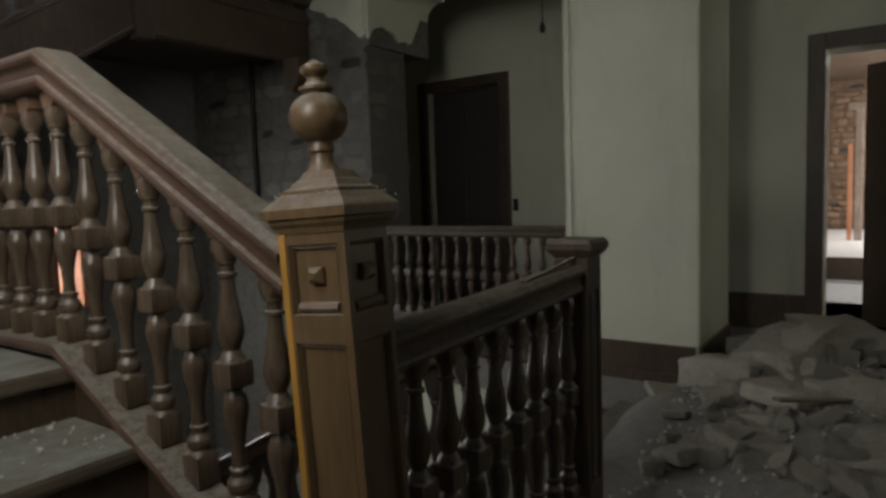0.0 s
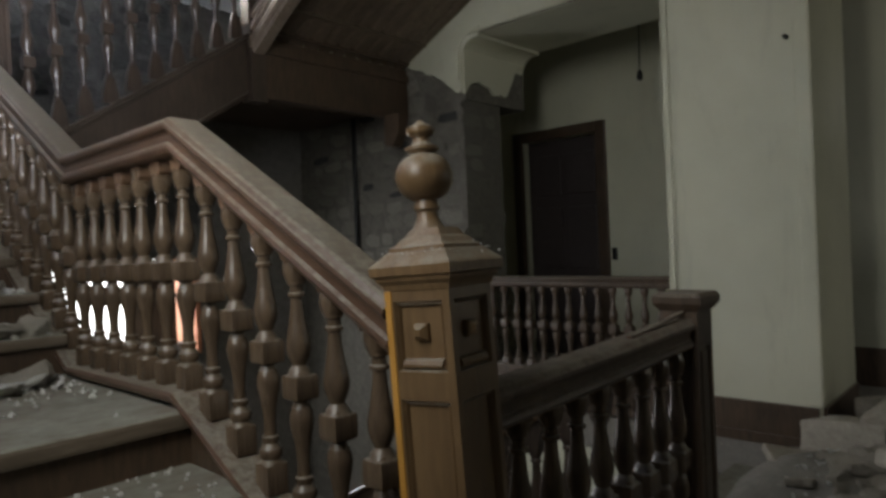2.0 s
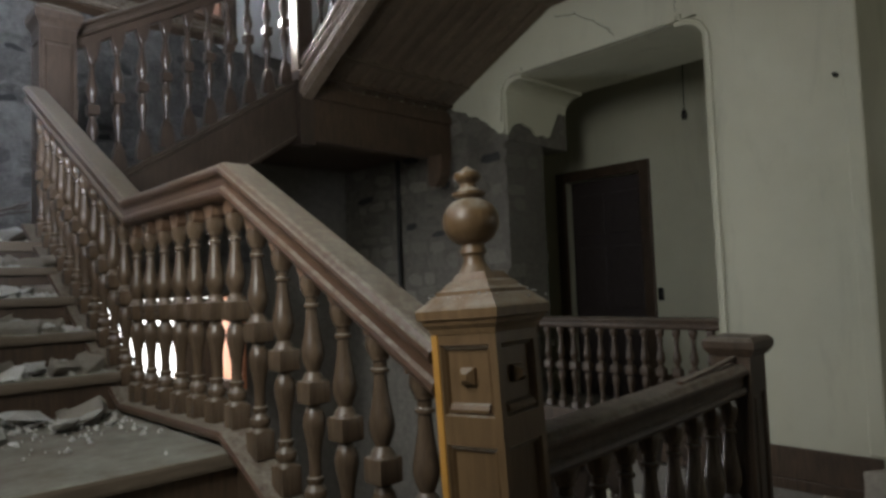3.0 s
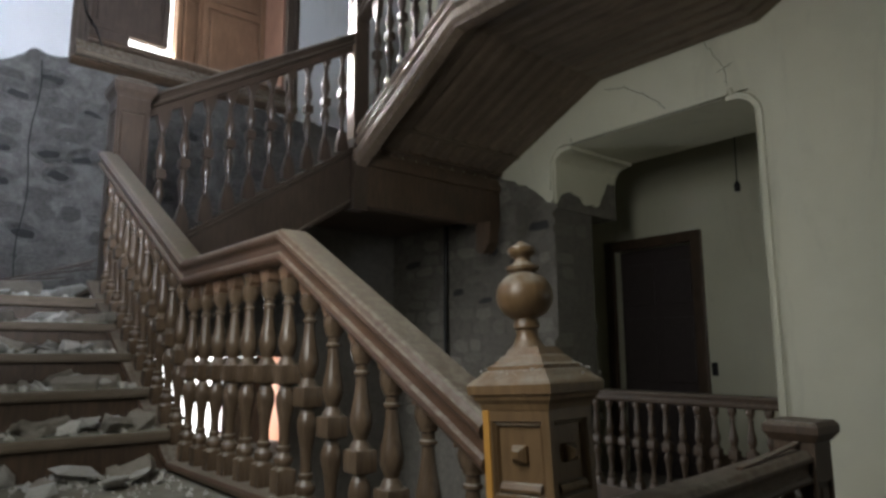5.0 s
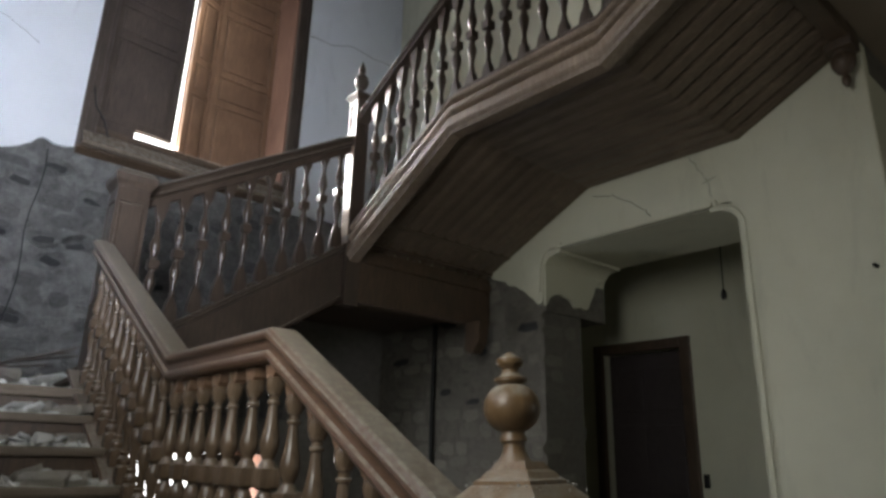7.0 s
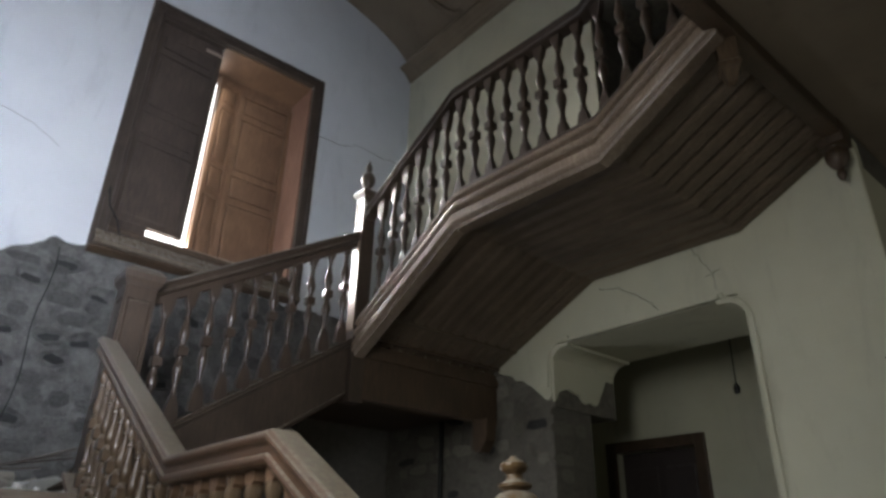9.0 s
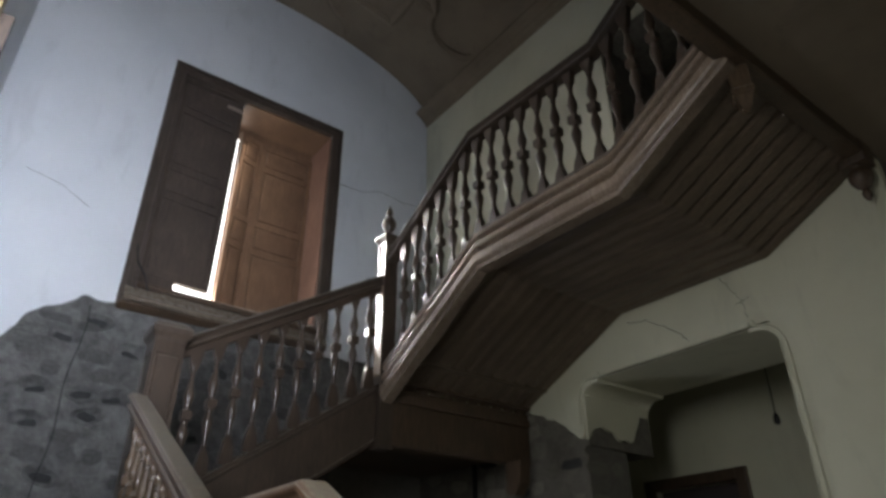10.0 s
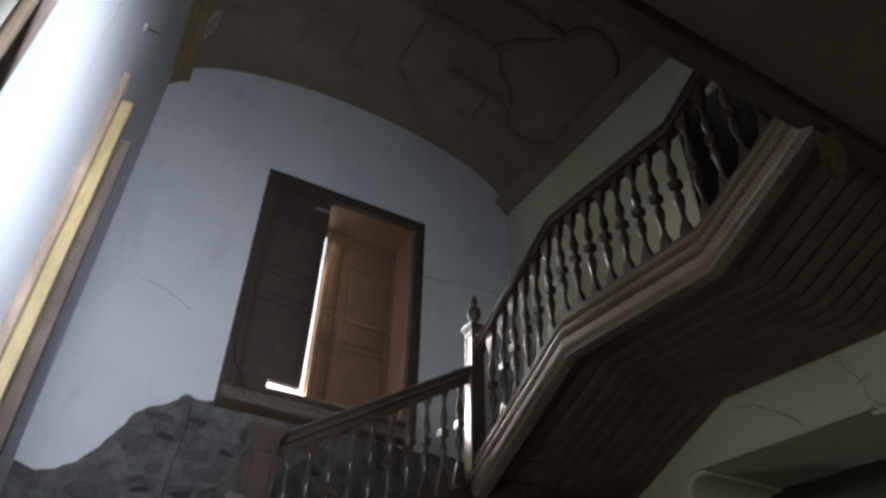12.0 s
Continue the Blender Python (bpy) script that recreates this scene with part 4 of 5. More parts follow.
balusters(dr, BAL_TALL, [(2.18, y, float(np.interp(y, [DROP[0][1], DROP[1][1]], [DROP[0][2], DROP[1][2]])) - 1.015) for y in np.arange(Y1 + 0.20, Y1 + 2.7, 0.15)])

# ---------------------------------------------------------------- trim of the walls
structure("baseboard", box(XB - 0.055, XB - 0.031, YE + 0.0, AY0, 0.07, 0.275, 0.006, box(XB - 0.065, XB - 0.031, YE, AY0, 0.0, 0.07, 0.004)), OAK_DARK, "dark green-brown skirting board along the pier")
structure("trim_corner_bead", box(XB - 0.046, XB + 0.05, YE - 0.026, YE + 0.075, 0.28, 4.2, 0.014), PLASTER, "rounded plaster bead on the corner of the pier")
structure("baseboard_corridor", box(XR - 0.03, XR, RY1 + 0.145, DY0 - 0.14, 0, 0.34, 0.008), OAK_DARK, "dark skirting board of the corridor wall")
structure("baseboard_return", box(XB, XB + THICK, YE - 0.035, YE - 0.012, 0, 0.27, 0.006), OAK_DARK, "dark skirting board on the side of the pier")

CORNICE = [(0.0, 0.16), (-0.20, 0.16), (-0.21, 0.12), (-0.17, 0.09), (-0.13, 0.075), (-0.10, 0.05), (-0.085, 0.02), (-0.05, 0.0), (-0.03, -0.05), (0.0, -0.06)]
structure("trim_cornice_east", run([(u - 0.031, v) for u, v in CORNICE], [(XB, -3.4, SPRING - 0.02), (XB, YA - 0.032, SPRING - 0.02)]), VAULT, "moulded plaster cornice at the foot of the vault")
structure("trim_cornice_west", run([(-u, v) for u, v in CORNICE], [(XC, -3.4, SPRING - 0.02), (XC, YA - 0.032, SPRING - 0.02)]), STRIP, "brown moulded cornice at the foot of the vault")


def vault_rib(points, r=0.05):
    """A raised moulding on the vault along plan points (x, y)."""
    cx, hw = (XC + XB) / 2, (XB - XC) / 2
    pts = []
    for p, q in zip(points, points[1:]):
        m = max(1, int(math.dist(p, q) / 0.10))
        pts += [(p[0] + (q[0] - p[0]) * i / m, p[1] + (q[1] - p[1]) * i / m) for i in range(m)]
    pts.append(points[-1])
    pts = [Vector((x, y, SPRING + RISE * math.sqrt(1 - ((x - cx) / hw) ** 2))) for x, y in pts if abs(x - cx) < hw - 0.14 and y < YA - 0.06]
    bm = bmesh.new()
    if len(pts) < 3:
        return bm
    rings = []
    for k, p in enumerate(pts):
        t = (pts[min(k + 1, len(pts) - 1)] - pts[max(k - 1, 0)]).normalized()
        side = t.cross(Vector((0, 0, 1))).normalized()
        up = side.cross(t)
        wear = 1 + 0.22 * noise.noise(p * 5)
        rings.append([bm.verts.new(p + r * wear * (a * side + b * up)) for a, b in ((-1.3, 0.35), (-1.2, -0.5), (-0.6, -0.8), (-0.3, -1.15), (0.3, -1.15), (0.6, -0.8), (1.2, -0.5), (1.3, 0.35))])
    for a, b in zip(rings, rings[1:]):
        for j in range(8):
            bm.faces.new((a[j], a[(j + 1) % 8], b[(j + 1) % 8], b[j]))
    bmesh.ops.recalc_face_normals(bm, faces=bm.faces[:])
    return bm


def quatrefoil(cx, cy, along):
    """Two round lobes and two pointed ones; the pointed ones lie along x, or along y."""
    quarter = [(0.95, 0.0), (0.87, 0.13), (0.76, 0.28), (0.62, 0.36), (0.52, 0.42), (0.44, 0.52), (0.37, 0.62)]
    quarter += [(0.36 * math.cos(a), 0.63 + 0.35 * math.sin(a)) for a in np.linspace(0.15, math.pi / 2, 7)]
    ring = quarter + [(-a, b) for a, b in quarter[-2::-1]]
    ring += [(a, -b) for a, b in ring[-2::-1]]
    return [(cx + a, cy + b) if along == "x" else (cx + b, cy + a) for a, b in ring]


bm = bmesh.new()
mx = 2.12
for cy in (4.48, 0.52):
    for sx in (-1, 1):
        absorbed(bm, vault_rib(quatrefoil(mx + sx * 2.03, cy, "x")))
        absorbed(bm, vault_rib([(mx, cy), (mx + sx * 1.08, cy)]))
        absorbed(bm, vault_rib([(mx, cy), (mx, cy + sx * 1.03)]))
        for sy in (-1, 1):
            x0, x1, y0, y1 = mx + sx * 0.70, mx + sx * 1.33, cy + sy * 0.67, cy + sy * 1.24
            absorbed(bm, vault_rib([(x0, y0), (x0, y1), (x1, y1), (x1, y0), (x0, y0)]))
            absorbed(bm, vault_rib([(x1, y0), (mx + sx * 1.72, y0)]))
            absorbed(bm, vault_rib([(mx + sx * 0.36, cy + sy * 1.34), (x0, y1)]))
    absorbed(bm, vault_rib(quatrefoil(mx, cy + 1.98, "y")))
absorbed(bm, vault_rib(quatrefoil(mx, -1.46, "y")))
structure("ceiling_moulding", bm, VAULT, "raised worn plaster mouldings of quatrefoils and square panels")

# moulding round the arch, its rounded shoulders and the broken haunch


def shoulder(y, z, sy, r, x0, x1):
    """The filled upper corner of the arch: a hollow quarter with a small step."""
    pts = [(y, z), (y + sy * (r + 0.05), z), (y + sy * (r + 0.05), z - 0.035), (y + sy * r, z - 0.035)]
    pts += [(y + sy * r * (1 - math.sin(a)), z - 0.035 - r * (1 - math.cos(a))) for a in np.linspace(0, math.pi / 2, 9)][1:]
    pts += [(y, z - 0.035 - r - 0.02)]
    out = []
    for p in pts:
        if not out or math.dist(p, out[-1]) > 1e-4:
            out.append(p)
    return prism(out, "x", x0, x1)


structure("trim_arch_shoulder", shoulder(AY0, AZ, 1, 0.17, XB - 0.034, XB + THICK), PLASTER, "rounded plaster shoulder of the arch")
hb = shoulder(AY1, AZ, -1, 0.16, XB - 0.034, XB + THICK)
structure("trim_arch_haunch", hb, PLASTER, "broken plaster haunch of the arch")


def keep_jamb(x, z):
    return z > 2.82 + 0.36 * (x - XB) ** 2 + 0.05 * wobble(x * 2, z, 5, 9) + 0.10 * math.sin((x - XB) * 9)


skin("plaster_jamb", torn(XB - 0.03, XB + THICK, 2.5, AZ - 0.002, keep_jamb, 0.04, 0.03, lambda u, v: (u, AY1 - 0.025, v)), PLASTER, "torn remains of plaster on the arch jamb", 0.025)
skin("plaster_soffit", torn(XB - 0.03, XB + THICK, AY0, AY1, lambda u, v: True, 0.2, 0.02, lambda u, v: (u, v, AZ - 0.004)), PLASTER, "plastered underside of the arch", 0.003)
skin("plaster_arch_jamb", torn(XB - 0.03, XB + THICK, 0, AZ - 0.02, lambda u, v: True, 0.2, 0.02, lambda u, v: (u, AY0 + 0.004, v)), PLASTER, "plastered side of the arch", 0.003)
skin("plaster_return", torn(XB - 0.03, XB + THICK, 0, 4.0, lambda u, v: True, 0.1, 0.02, lambda u, v: (u, YE - 0.016, v)), PLASTER, "plastered side of the pier", 0.003)


def bead(points, r, name, label, mat):
    cu = bpy.data.curves.new(name, 'CURVE')
    cu.dimensions, cu.bevel_depth, cu.bevel_resolution = '3D', r, 2
    sp = cu.splines.new('POLY')
    sp.points.add(len(points) - 1)
    for q, p in zip(sp.points, points):
        q.co = (*p, 1)
    tmp = bpy.data.objects.new(name, cu)
    me = bpy.data.meshes.new_from_object(tmp)
    bpy.data.objects.remove(tmp)
    me.materials.append(mat)
    ob = new(name, me)
    return ob


arc_pts = [(XB - 0.036, AY0 - 0.035, 0.3), (XB - 0.036, AY0 - 0.035, AZ - 0.20)]
arc_pts += [(XB - 0.036, AY0 - 0.035 + 0.20 * (1 - math.cos(a)), AZ - 0.20 + 0.20 * math.sin(a)) for a in np.linspace(0.2, math.pi / 2, 7)]
arc_pts += [(XB - 0.036, AY0 + 0.17, AZ + 0.045), (XB - 0.036, AY0 + 0.21, AZ + 0.05), (XB - 0.036, AY0 + 0.21, AZ + 0.012), (XB - 0.036, AY1 - 0.22, AZ + 0.012), (XB - 0.036, AY1 - 0.22, AZ + 0.05), (XB - 0.036, AY1 - 0.16, AZ + 0.045)]
arc_pts += [(XB - 0.036, AY1 - 0.16 + 0.20 * math.sin(a), AZ - 0.16 + 0.20 * math.cos(a)) for a in np.linspace(0, 1.35, 7)]
arc_pts += [(XB - 0.036, AY1 + 0.05, AZ - 0.38)]
tagged(bead(arc_pts, 0.012, "trim_arch_bead", "", PLASTER), "thin plaster bead moulding round the arch", "trim", kind="structure")

CRACK = plain("crack_shadow_gap", (0.06, 0.055, 0.045), 0.95)


def crack(pts, name, place, r=0.004, seed=1):
    rnd = random.Random(seed)
    out = []
    for p, q in zip(pts, pts[1:]):
        for i in range(7):
            f = i / 7
            out.append(place(p[0] + (q[0] - p[0]) * f + rnd.uniform(-0.012, 0.012), p[1] + (q[1] - p[1]) * f + rnd.uniform(-0.012, 0.012)))
    tagged(bead(out, r, name, "", CRACK), "thin dark crack in the plaster", "crack", kind="structure")


on_b = lambda y, z: (XB - 0.031, y, z)
on_a = lambda x, z: (x, YA - 0.031, z)
crack([(3.35, 3.70), (3.15, 3.66), (2.92, 3.50), (2.83, 3.42), (2.78, 3.34)], "trim_crack", on_b, 0.003, 2)
crack([(2.42, 3.78), (2.32, 3.62), (2.27, 3.52), (2.26, 3.36)], "trim_crack", on_b, 0.002, 3)
crack([(2.34, 3.52), (2.27, 3.53), (2.2, 3.55)], "trim_crack", on_b, 0.002, 4)
crack([(3.22, 6.35), (3.6, 6.38), (3.8, 6.48), (4.2, 6.45), (4.62, 6.5)], "trim_crack", on_a, 0.003, 5)
crack([(-0.1, 5.2), (0.25, 5.12), (0.55, 4.95)], "trim_crack", on_a, 0.0018, 6)
crack([(2.9, 7.5), (2.6, 7.3), (2.45, 7.32)], "trim_crack", on_b, 0.003, 8)

# hanging flex in the corridor, and the old cable over the bare stone
flex = tagged(bead([(5.9, 2.83, 4.0), (5.9, 2.85, 2.96)], 0.006, "lamp_flex", "", IRON), "bare lamp flex hanging from the corridor ceiling", "flex")
part("lamp_holder", lathe([(2.88, 0.022), (2.92, 0.03), (2.96, 0.022), (2.98, 0.008)], 12), IRON, flex, "small dark lamp holder", True, Matrix.Translation((5.9, 2.85, 0)))
cable = [(0.76 - 0.006 * k + 0.02 * math.sin(1.3 * k), YA - 0.05, 3.97 - 0.2 * k) for k in range(11)]
tagged(bead(cable, 0.006, "wall_cable", "", IRON), "old dark cable drooping down the bare stone", "cable")
tagged(bead([(1.02, YA - 0.085, 4.7), (1.06, YA - 0.10, 4.5), (1.15, YA - 0.13, 4.36), (1.2, YA - 0.15, 4.2)], 0.008, "cord", "", IRON), "dark cord hanging beside the window casing", "cord")
web = empty("cobweb", "torn grey cobweb in the corner under the vault", "cobweb")
for k in range(9):
    a, b = (-0.40 + 0.03 * k, 5.35 + 0.02 * k, 8.36 + 0.018 * k), (-0.42 + 0.012 * k, 5.98 - 0.012 * k, 8.15 + 0.02 * k)
    sag = [tuple(p + (q - p) * f - (0.10 * math.sin(math.pi * f) if i == 2 else 0.02 * math.sin(7 * f + k)) for i, (p, q) in enumerate(zip(a, b))) for f in np.linspace(0, 1, 9)]
    strand = bead(sag, 0.004, "strand", "", DEBRIS)
    strand.parent = web
tagged(bead([(XB - 0.03, 5.56, 0.75), (XB - 0.03, 5.57, 1.7), (XB - 0.03, 5.555, 2.80)], 0.028, "wall_pipe", "", IRON), "dark vertical pipe on the bare stone wall", "pipe")
spot = linked("wall_hook", lathe([(0, 0.016), (0.05, 0.012), (0.06, 0.004)], 8), IRON)
spot.matrix_basis = pose(XB - 0.03, 1.24, 2.63, 0, -90, 0)
tagged(spot, "small iron hook in the plaster of the pier", "hook")

# ---------------------------------------------------------------- fallen plaster and rubble
rng = random.Random(11)


def chunk_mesh(k, flat):
    r = random.Random(100 + k)
    bm = bmesh.new()
    for _ in range(13):
        v = Vector((r.gauss(0, 1), r.gauss(0, 1), r.gauss(0, 1))).normalized()
        v = Vector((v.x * r.uniform(0.75, 1.0), v.y * r.uniform(0.6, 0.9), v.z * flat * r.uniform(0.7, 1.0)))
        bm.verts.new(v * 0.5)
    hull = bmesh.ops.convex_hull(bm, input=bm.verts[:])
    bmesh.ops.delete(bm, geom=[g for g in hull["geom_interior"] if isinstance(g, bmesh.types.BMVert)], context='VERTS')
    me = bpy.data.meshes.new("rubble_chunk")
    bm.to_mesh(me)
    bm.free()
    me.materials.append(DEBRIS)
    return me


def block_mesh(k):
    """A broken, worn block of masonry."""
    r = random.Random(700 + k)
    bm = box(-0.5, 0.5, -0.38, 0.38, -0.26, 0.26)
    bmesh.ops.subdivide_edges(bm, edges=bm.edges[:], cuts=2, use_grid_fill=True)
    for v in bm.verts:
        n = noise.noise_vector(v.co * 2.3 + Vector((k * 3.1, 0, 0)))
        v.co += n * 0.13
        v.co *= 1 - 0.22 * max(0.0, v.co.length - 0.5)
    bmesh.ops.bevel(bm, geom=[e for e in bm.edges if e.calc_face_angle(0) > 0.9], offset=0.035, segments=1, affect='EDGES')
    me = bpy.data.meshes.new("rubble_chunk")
    bm.to_mesh(me)
    bm.free()
    me.materials.append(DEBRIS)
    return me


BLOCKS = [block_mesh(k) for k in range(8)]
CHUNKS = [chunk_mesh(k, 0.45 + 0.5 * (k % 4) / 3) for k in range(9)] + BLOCKS


def chunk(x, y, z, size, label, group, squash=1.0):
    ob = new("rubble_chunk", rng.choice(CHUNKS))
    ob.location = (x, y, z)
    ob.rotation_euler = (rng.uniform(-0.5, 0.5), rng.uniform(-0.5, 0.5), rng.uniform(0, 6.3))
    ob.scale = (size, size * rng.uniform(0.7, 1.0), size * squash * rng.uniform(0.6, 0.95))
    return tagged(ob, label, "rubble", group)


def crumbs(name, spots, label, material=DEBRIS):
    """Many small bits as one object; spots are (x, y, z, size)."""
    verts, faces = [], []
    for x, y, z, s in spots:
        base = len(verts)
        q = Euler((rng.uniform(0, 6), rng.uniform(0, 6), rng.uniform(0, 6))).to_matrix()
        for v in ((1, 0, 0), (-0.9, 0.2, 0), (0, 0.8, 0.1), (0.1, -0.9, 0), (0, 0.1, 0.7), (0.1, 0, -0.7)):
            w = q @ Vector(v)
            verts.append((x + w.x * s, y + w.y * s, z + w.z * s))
        for a, b_, c in ((0, 2, 4), (2, 1, 4), (1, 3, 4), (3, 0, 4), (2, 0, 5), (1, 2, 5), (3, 1, 5), (0, 3, 5)):
            faces.append((base + a, base + b_, base + c))
    me = bpy.data.meshes.new(name)
    me.from_pydata(verts, [], faces)
    me.materials.append(material)
    return tagged(new(name, me), label, "rubble", kind="stuff")


# mound on the landing floor
def mound_h(x, y):
    h = 0.20 * math.exp(-((x - 4.0) ** 2) / 0.5 - ((y - 0.30) ** 2) / 0.30) + 0.10 * math.exp(-((x - 3.4) ** 2) / 0.25 - ((y - 0.35) ** 2) / 0.20)
    h += 0.24 * math.exp(-((x - 4.9) ** 2) / 0.5 - ((y - 0.35) ** 2) / 0.35) + 0.10 * math.exp(-((x - 3.95) ** 2) / 0.18 - ((y - 1.0) ** 2) / 0.05)
    h += 0.09 * math.exp(-((x - 3.75) ** 2) / 0.12 - ((y - 1.18) ** 2) / 0.03)
    return h * (1 + 0.25 * noise.noise((x * 3, y * 3, 0))) - 0.012


bm = bmesh.new()
nx, ny = 70, 50
g = [[bm.verts.new((2.0 + 4.4 * i / nx, -1.2 + 2.51 * j / ny, mound_h(2.0 + 4.4 * i / nx, -1.2 + 2.51 * j / ny) + 0.012 * noise.noise((i * 0.7, j * 0.7, 4)))) for j in range(ny + 1)] for i in range(nx + 1)]
for i in range(nx):
    for j in range(ny):
        bm.faces.new((g[i][j], g[i + 1][j], g[i + 1][j + 1], g[i][j + 1]))
tagged(linked("rubble_mound", bm, DUST, True), "grey heap of lime dust and fallen plaster on the floor", "rubble", kind="stuff")
HEAP_CHUNKS = [me.copy() for me in CHUNKS]
for me in HEAP_CHUNKS + BLOCKS:
    me.materials[0] = HEAP
for k in range(190):
    x, y = rng.uniform(3.05, 5.5), rng.uniform(-0.6, 1.02)
    s = rng.choice((0.06, 0.08, 0.10, 0.13, 0.16, 0.22))
    h = mound_h(x, y)
    if h > 0.01:
        chunk(x, y, h + s * 0.16, s, "grey-brown lump of fallen plaster and mortar in the heap", "rubble of the heap").data = rng.choice(HEAP_CHUNKS)
BIG = ((4.56, 0.56, 0.30, 0.66, 1.0), (4.34, 0.90, 0.19, 0.50, 1.0), (3.97, 0.79, 0.17, 0.30, 0.8), (3.37, 0.72, 0.09, 0.34, 0.95), (3.46, 0.42, 0.12, 0.40, 0.65), (3.36, 0.20, 0.12, 0.36, 0.7), (3.60, 0.57, 0.14, 0.28, 0.5),
       (4.0, 0.17, 0.25, 0.42, 0.6), (3.66, 0.10, 0.17, 0.42, 0.6), (4.84, 0.20, 0.34, 0.55, 0.7), (5.15, 0.82, 0.22, 0.50, 0.7), (5.10, 0.36, 0.36, 0.50, 0.7), (3.80, 0.80, 0.14, 0.22, 0.6), (3.86, 0.36, 0.24, 0.30, 0.5), (4.3, -0.1, 0.2, 0.5, 0.7),
       (3.25, 0.55, 0.07, 0.24, 0.9), (3.55, 0.78, 0.09, 0.22, 0.9), (3.72, 0.62, 0.15, 0.24, 0.8), (3.28, 0.02, 0.09, 0.26, 0.9), (3.52, -0.05, 0.13, 0.28, 0.8), (3.85, 0.02, 0.22, 0.28, 0.8), (3.62, 0.30, 0.17, 0.24, 0.8), (3.20, 0.36, 0.08, 0.20, 0.9))
for k, (x, y, z, s, q) in enumerate(BIG):
    ob = chunk(x, y, z, s, "large broken block of mortar and plaster in the heap", "rubble of the heap", q)
    ob.data = BLOCKS[k % 8]
    ob.rotation_euler = (rng.uniform(-0.2, 0.2), rng.uniform(-0.2, 0.2), rng.uniform(0, 6.3))
slab = tagged(linked("plaster_slab", box(-0.24, 0.24, -0.17, 0.17, -0.025, 0.025, 0.016), HEAP), "broad smooth slab of plaster lying on the heap", "rubble")
slab.matrix_basis = pose(3.93, 1.04, 0.10, 10, -6, 30)
slab = tagged(linked("plaster_slab", box(-0.21, 0.21, -0.15, 0.15, -0.045, 0.045, 0.024), HEAP), "tilted flat slab of plaster on the heap", "rubble")
slab.matrix_basis = pose(3.92, 0.50, 0.24, 6, 8, -15)
board = tagged(linked("broken_board", box(-0.40, 0.40, -0.022, 0.022, -0.008, 0.008, 0.003), TREAD), "thin dusty splintered board in the heap", "board")
board.matrix_basis = pose(3.72, 0.28, 0.30, 4, 10, -28)
crumbs("plaster_crumbs", [(x, y, max(0, mound_h(x, y)) + 0.008, rng.choice((0.006, 0.01, 0.014, 0.02))) for x, y in ((rng.uniform(2.0, 5.6), rng.uniform(-0.8, 1.06)) for _ in range(1300))], "small crumbs of plaster strewn over the floor")

# fallen plaster on the flights: heaped where treads meet the string
crumb = []
for k in range(4):
    y0, z0 = 2.98 + 0.34 * k, L1 + 0.16 * (k + 1)
    for _ in range(150):
        x = 0.9 - abs(rng.gauss(0, 0.40))
        if x > XC + 0.03:
            crumb.append((x, y0 + rng.uniform(0.0, 0.33), z0 + 0.004, rng.choice((0.006, 0.01, 0.016, 0.026))))
    for _ in range(20):
        x = 0.86 - abs(rng.gauss(0, 0.40))
        if x > XC + 0.1:
            s = rng.choice((0.05, 0.07, 0.10, 0.14, 0.18))
            chunk(x, y0 + rng.uniform(0.03, 0.26), z0 + s * 0.16, s, "pale lump of fallen plaster on the stairs", "rubble on the stairs", 0.75)
for _ in range(260):
    crumb.append((0.88 - abs(rng.gauss(0, 0.5)), 2.95 - abs(rng.gauss(0, 0.30)), L1 + 0.004, rng.choice((0.004, 0.006, 0.01, 0.016))))
for _ in range(22):
    s = rng.choice((0.05, 0.07, 0.10, 0.15))
    chunk(rng.uniform(0.0, 0.8), rng.uniform(2.62, 2.95), L1 + s * 0.2, s, "pale lump of fallen plaster on the quarter landing", "rubble on the stairs")
for x, y, size in ((0.56, 2.84, 0.25), (0.73, 2.70, 0.17), (0.42, 2.60, 0.16)):
    chunk(x, y, L1 + size * 0.17, size, "broad pale slab of fallen plaster on the landing", "rubble on the stairs", 0.6)
for k in range(3):
    y0, z0 = 0.9 + 0.34 * k, 0.472 + 0.1573 * k
    for _ in range(160):
        crumb.append((rng.uniform(XC + 0.1, 0.88), y0 + rng.uniform(0, 0.33), z0 + 0.004, rng.choice((0.004, 0.006, 0.01, 0.014))))
for _ in range(60):
    s = rng.choice((0.08, 0.12, 0.16, 0.22, 0.3))
    chunk(rng.uniform(XC + 0.15, 0.85), rng.uniform(4.5, 6.3), L2 + s * 0.22, s, "whitish slab of fallen plaster on the landing", "rubble on the landing", 0.6)
for _ in range(500):
    crumb.append((rng.uniform(XC + 0.05, 0.95), rng.uniform(4.35, 6.4), L2 + 0.005, rng.choice((0.008, 0.014, 0.022, 0.035))))
crumbs("plaster_crumbs", crumb, "small crumbs of plaster strewn over the treads")
lath = empty("broken_lath", "broken splintered laths fallen on the landing", "lath")
for k in range(7):
    part("lath", box(-0.5, 0.5, -0.014, 0.014, -0.006, 0.006, 0.002), OAK, lath, "", False, pose(0.45 + 0.05 * k, 5.1 + 0.12 * k, L2 + 0.14 + 0.02 * k, 4 * k - 10, rng.uniform(-22, -6), rng.uniform(-30, 30)))

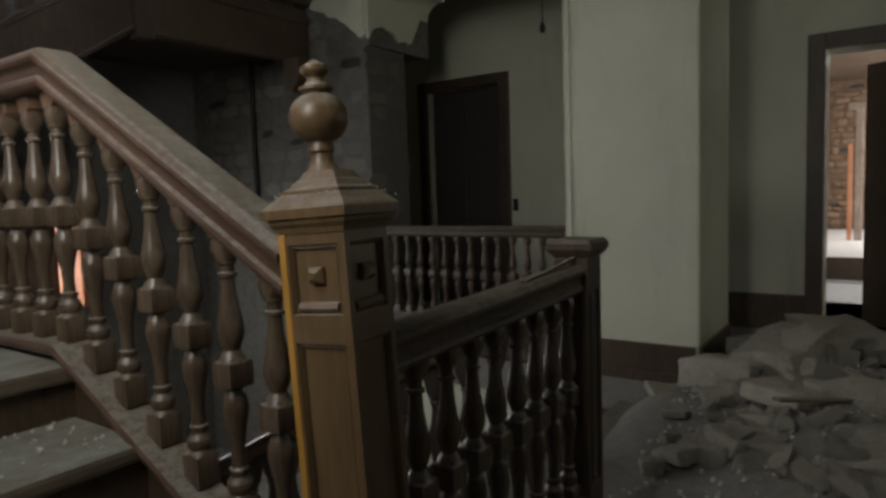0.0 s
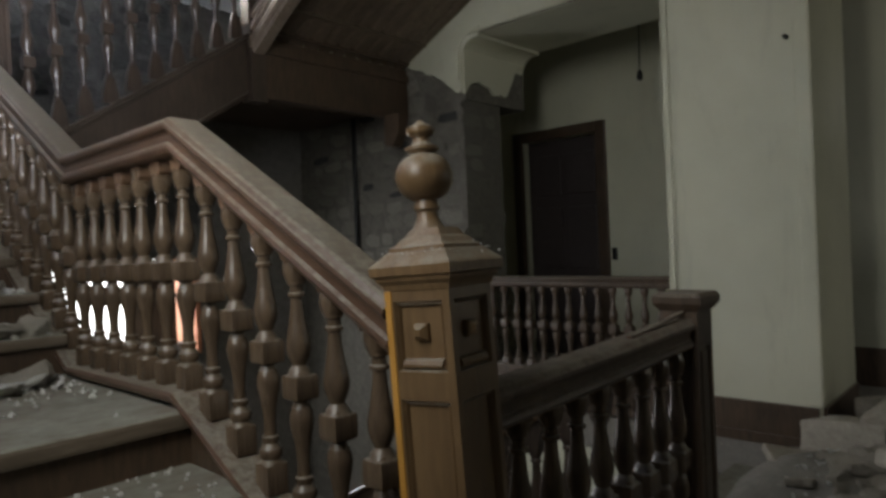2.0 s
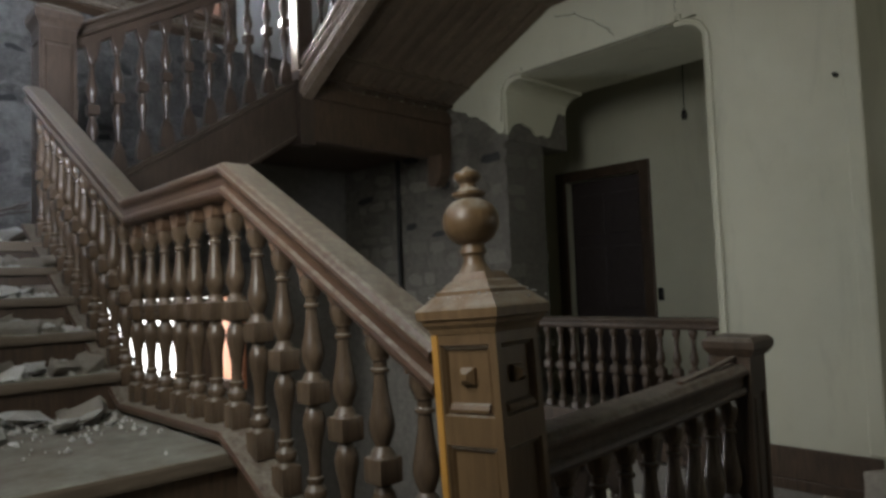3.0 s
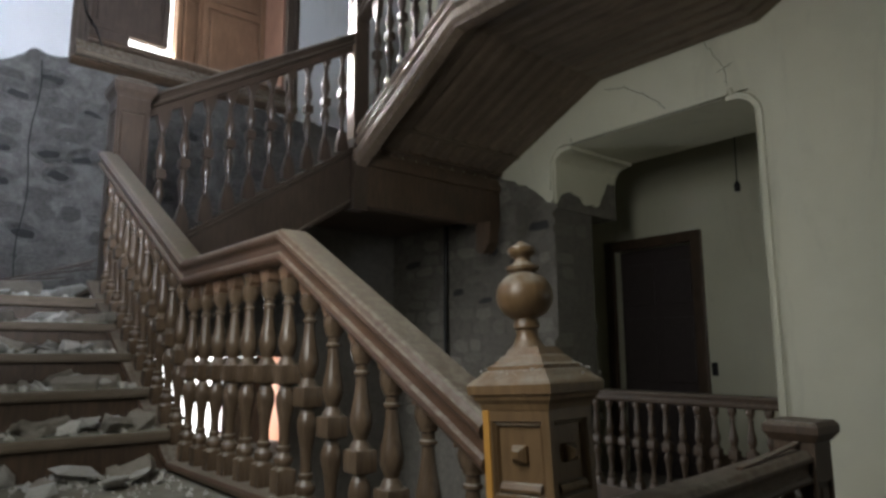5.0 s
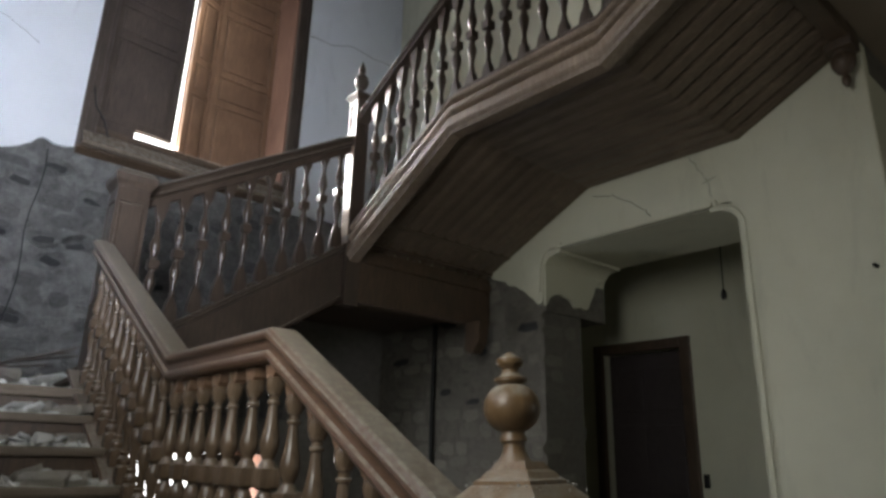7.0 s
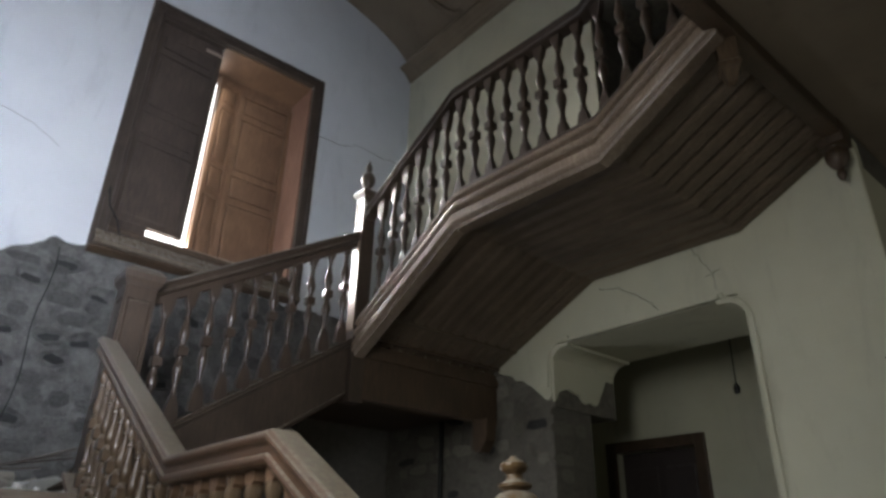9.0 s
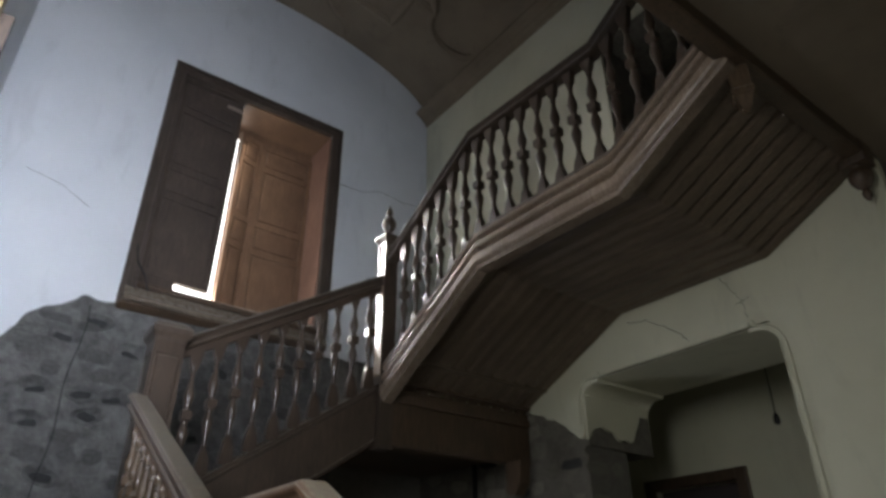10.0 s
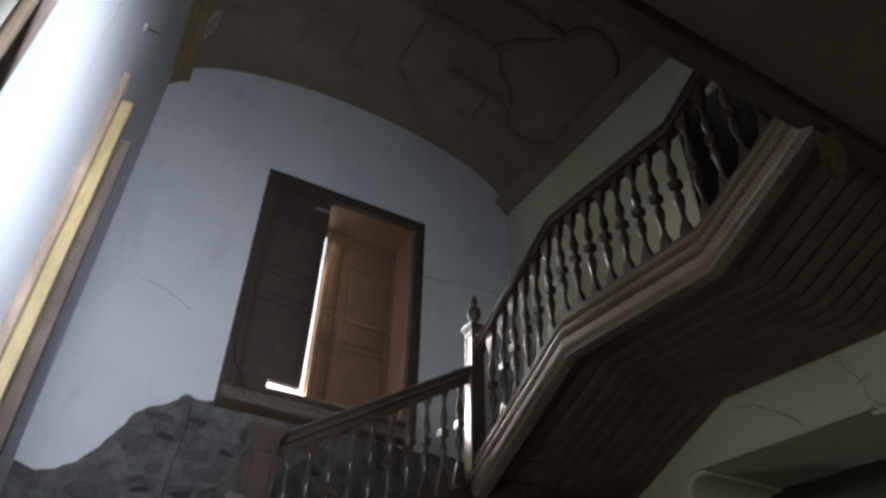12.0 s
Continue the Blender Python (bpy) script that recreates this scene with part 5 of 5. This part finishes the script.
# grit on the rail and the newel's cap
grit = []
for _ in range(620):
    y = rng.choice((rng.uniform(1.02, 2.1), rng.uniform(1.02, 4.5)))
    z = float(np.interp(y, [p[1] for p in RAIL1], [p[2] for p in RAIL1]))
    grit.append((X1 + rng.uniform(-0.035, 0.035), y, z + 0.001, rng.choice((0.0015, 0.002, 0.003, 0.0045, 0.007))))
for _ in range(90):
    u, v = rng.uniform(-0.09, 0.09), rng.uniform(-0.09, 0.09)
    m = max(abs(u), abs(v))
    if m > 0.05:
        grit.append((0.937 + u, 0.878 + v, 1.398 - (m - 0.062) * 0.6, rng.choice((0.0015, 0.002, 0.0035))))
crumbs("rail_grit", grit, "pale grit and dust flakes on the handrail")

# ---------------------------------------------------------------- bare stones, course by course


def stone_mesh(k, material):
    r = random.Random(300 + k)
    n = 9
    bm = bmesh.new()
    lo, hi = [], []
    for i in range(n):
        a = 2 * math.pi * i / n + r.uniform(-0.2, 0.2)
        c, s = math.cos(a), math.sin(a)
        q = 1 / max(abs(c), abs(s)) * 0.78 + 0.22
        u, v = 0.5 * c * q * r.uniform(0.88, 1.0), 0.5 * s * q * r.uniform(0.88, 1.0)
        lo.append(bm.verts.new((u, v, -0.3)))
        hi.append(bm.verts.new((u * 0.86, v * 0.84, 0.6 + r.uniform(-0.2, 0.2))))
    mid_v = bm.verts.new((r.uniform(-0.1, 0.1), r.uniform(-0.1, 0.1), 1.0))
    for i in range(n):
        bm.faces.new((lo[i], lo[(i + 1) % n], hi[(i + 1) % n], hi[i]))
        bm.faces.new((hi[i], hi[(i + 1) % n], mid_v))
    bmesh.ops.recalc_face_normals(bm, faces=bm.faces[:])
    me = bpy.data.meshes.new("stone")
    bm.to_mesh(me)
    bm.free()
    for p in me.polygons:
        p.use_smooth = True
    me.materials.append(material)
    return me


STONES = [stone_mesh(k, LIME) for k in range(8)]
STONES_HOLLOW_DARK = [stone_mesh(k + 20, STONE_HOLLOW_DARK) for k in range(5)]
STONES_EAST = [stone_mesh(k + 40, STONE_EAST) for k in range(8)]
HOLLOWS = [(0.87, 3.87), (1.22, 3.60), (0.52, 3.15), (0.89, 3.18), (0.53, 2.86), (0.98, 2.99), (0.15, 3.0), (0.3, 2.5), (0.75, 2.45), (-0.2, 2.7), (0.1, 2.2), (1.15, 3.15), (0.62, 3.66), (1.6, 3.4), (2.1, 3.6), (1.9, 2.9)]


def rough_face(x, z):
    """How far the bare rubble face stands out at a point."""
    d = 0.020 * noise.noise((x * 5, z * 7, 2)) + 0.014 * noise.noise((x * 14, z * 18, 5)) + 0.006 * noise.noise((x * 40, z * 40, 8))
    for hx, hz in HOLLOWS:
        q = ((x - hx) / 0.115) ** 2 + ((z - hz + 0.03 * math.sin(9 * x)) / 0.058) ** 2
        if q < 1.6:
            d -= 0.085 * max(0.0, 1.0 - q * q / 2.56)
    return d


structure("rubble_face", torn(XC + 0.002, 3.4, L2 - 0.02, 4.16, lambda u, v: True, 0.02, 0.0, lambda u, v: (u, YA - rough_face(u, v), v)), LIME, "lime-washed rubble face with dark hollows", True)
# dark stones fill the hollows: recess shade put into their colour
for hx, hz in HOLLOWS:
    ob = new("stone", STONES_HOLLOW_DARK[int(hx * 10) % 5])
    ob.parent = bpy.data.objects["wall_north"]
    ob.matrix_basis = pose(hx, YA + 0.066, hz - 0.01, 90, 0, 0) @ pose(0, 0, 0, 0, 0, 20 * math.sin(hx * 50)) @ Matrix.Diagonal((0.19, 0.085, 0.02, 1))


def lay(parent, u0, u1, v0, v1, wanted, at, dark, proud, kinds):
    """Roughly coursed stones over a rectangle of a wall; at(u, v) gives the pose with z out of the wall."""
    v = v0
    while v < v1:
        h = rng.uniform(0.10, 0.19)
        u = u0 - rng.uniform(0, 0.15)
        while u < u1:
            w = rng.uniform(0.14, 0.36)
            cu, cv = u + w / 2, v + h / 2 + rng.uniform(-0.02, 0.02)
            if u0 < cu < u1 and wanted(cu, cv) and rng.random() < 0.86:
                d = rng.random() < dark
                ob = new("stone", rng.choice(STONES_HOLLOW_DARK if d else kinds))
                ob.parent = parent
                ob.matrix_basis = at(cu, cv) @ pose(0, 0, 0, 0, 0, rng.uniform(-6, 6)) @ Matrix.Diagonal((w * 0.94, h * (0.6 if d else 0.92), proud * rng.uniform(0.5, 1.4), 1))
            u += w
        v += h


wall_n, wall_e = bpy.data.objects["wall_north"], bpy.data.objects["wall_east"]
face_a = lambda u, v: Matrix.Translation((u, YA, v)) @ pose(0, 0, 0, 90, 0, 0)
face_b = lambda u, v: Matrix.Translation((XB, u, v)) @ pose(0, 0, 0, 90, 0, -90)
face_j = lambda u, v: Matrix.Translation((u, AY1 + 0.03, v)) @ pose(0, 0, 0, 90, 0, 0)
lay(wall_n, XC, 1.4, L2, 4.0, lambda u, v: not keep_a(u, v + 0.06) and rough_face(u, v) > -0.02 and rng.random() < 0.5, face_a, 0.0, 0.02, STONES)
lay(wall_n, 1.4, 3.3, 2.6, 4.0, lambda u, v: rough_face(u, v) > -0.02 and rng.random() < 0.5, face_a, 0.0, 0.02, STONES)
lay(wall_e, AY1 + 0.14, 6.4, 0.7, 3.15, lambda u, v: not keep_b(u, v + 0.06), face_b, 0.1, 0.018, STONES_EAST)
lay(wall_e, XB + 0.08, XB + 0.50, 0.3, 2.72, lambda u, v: not keep_jamb(u, v + 0.05), face_j, 0.1, 0.008, STONES_EAST)
face_far = lambda u, v: Matrix.Translation((XF, u, v)) @ pose(0, 0, 0, 90, 0, -90)
STONES_OCHRE = [stone_mesh(k + 60, BRICK) for k in range(6)]
lay(bpy.data.objects["wall_far_room"], 0.3, 1.8, 0.35, 3.3, lambda u, v: True, face_far, 0.12, 0.05, STONES_OCHRE)
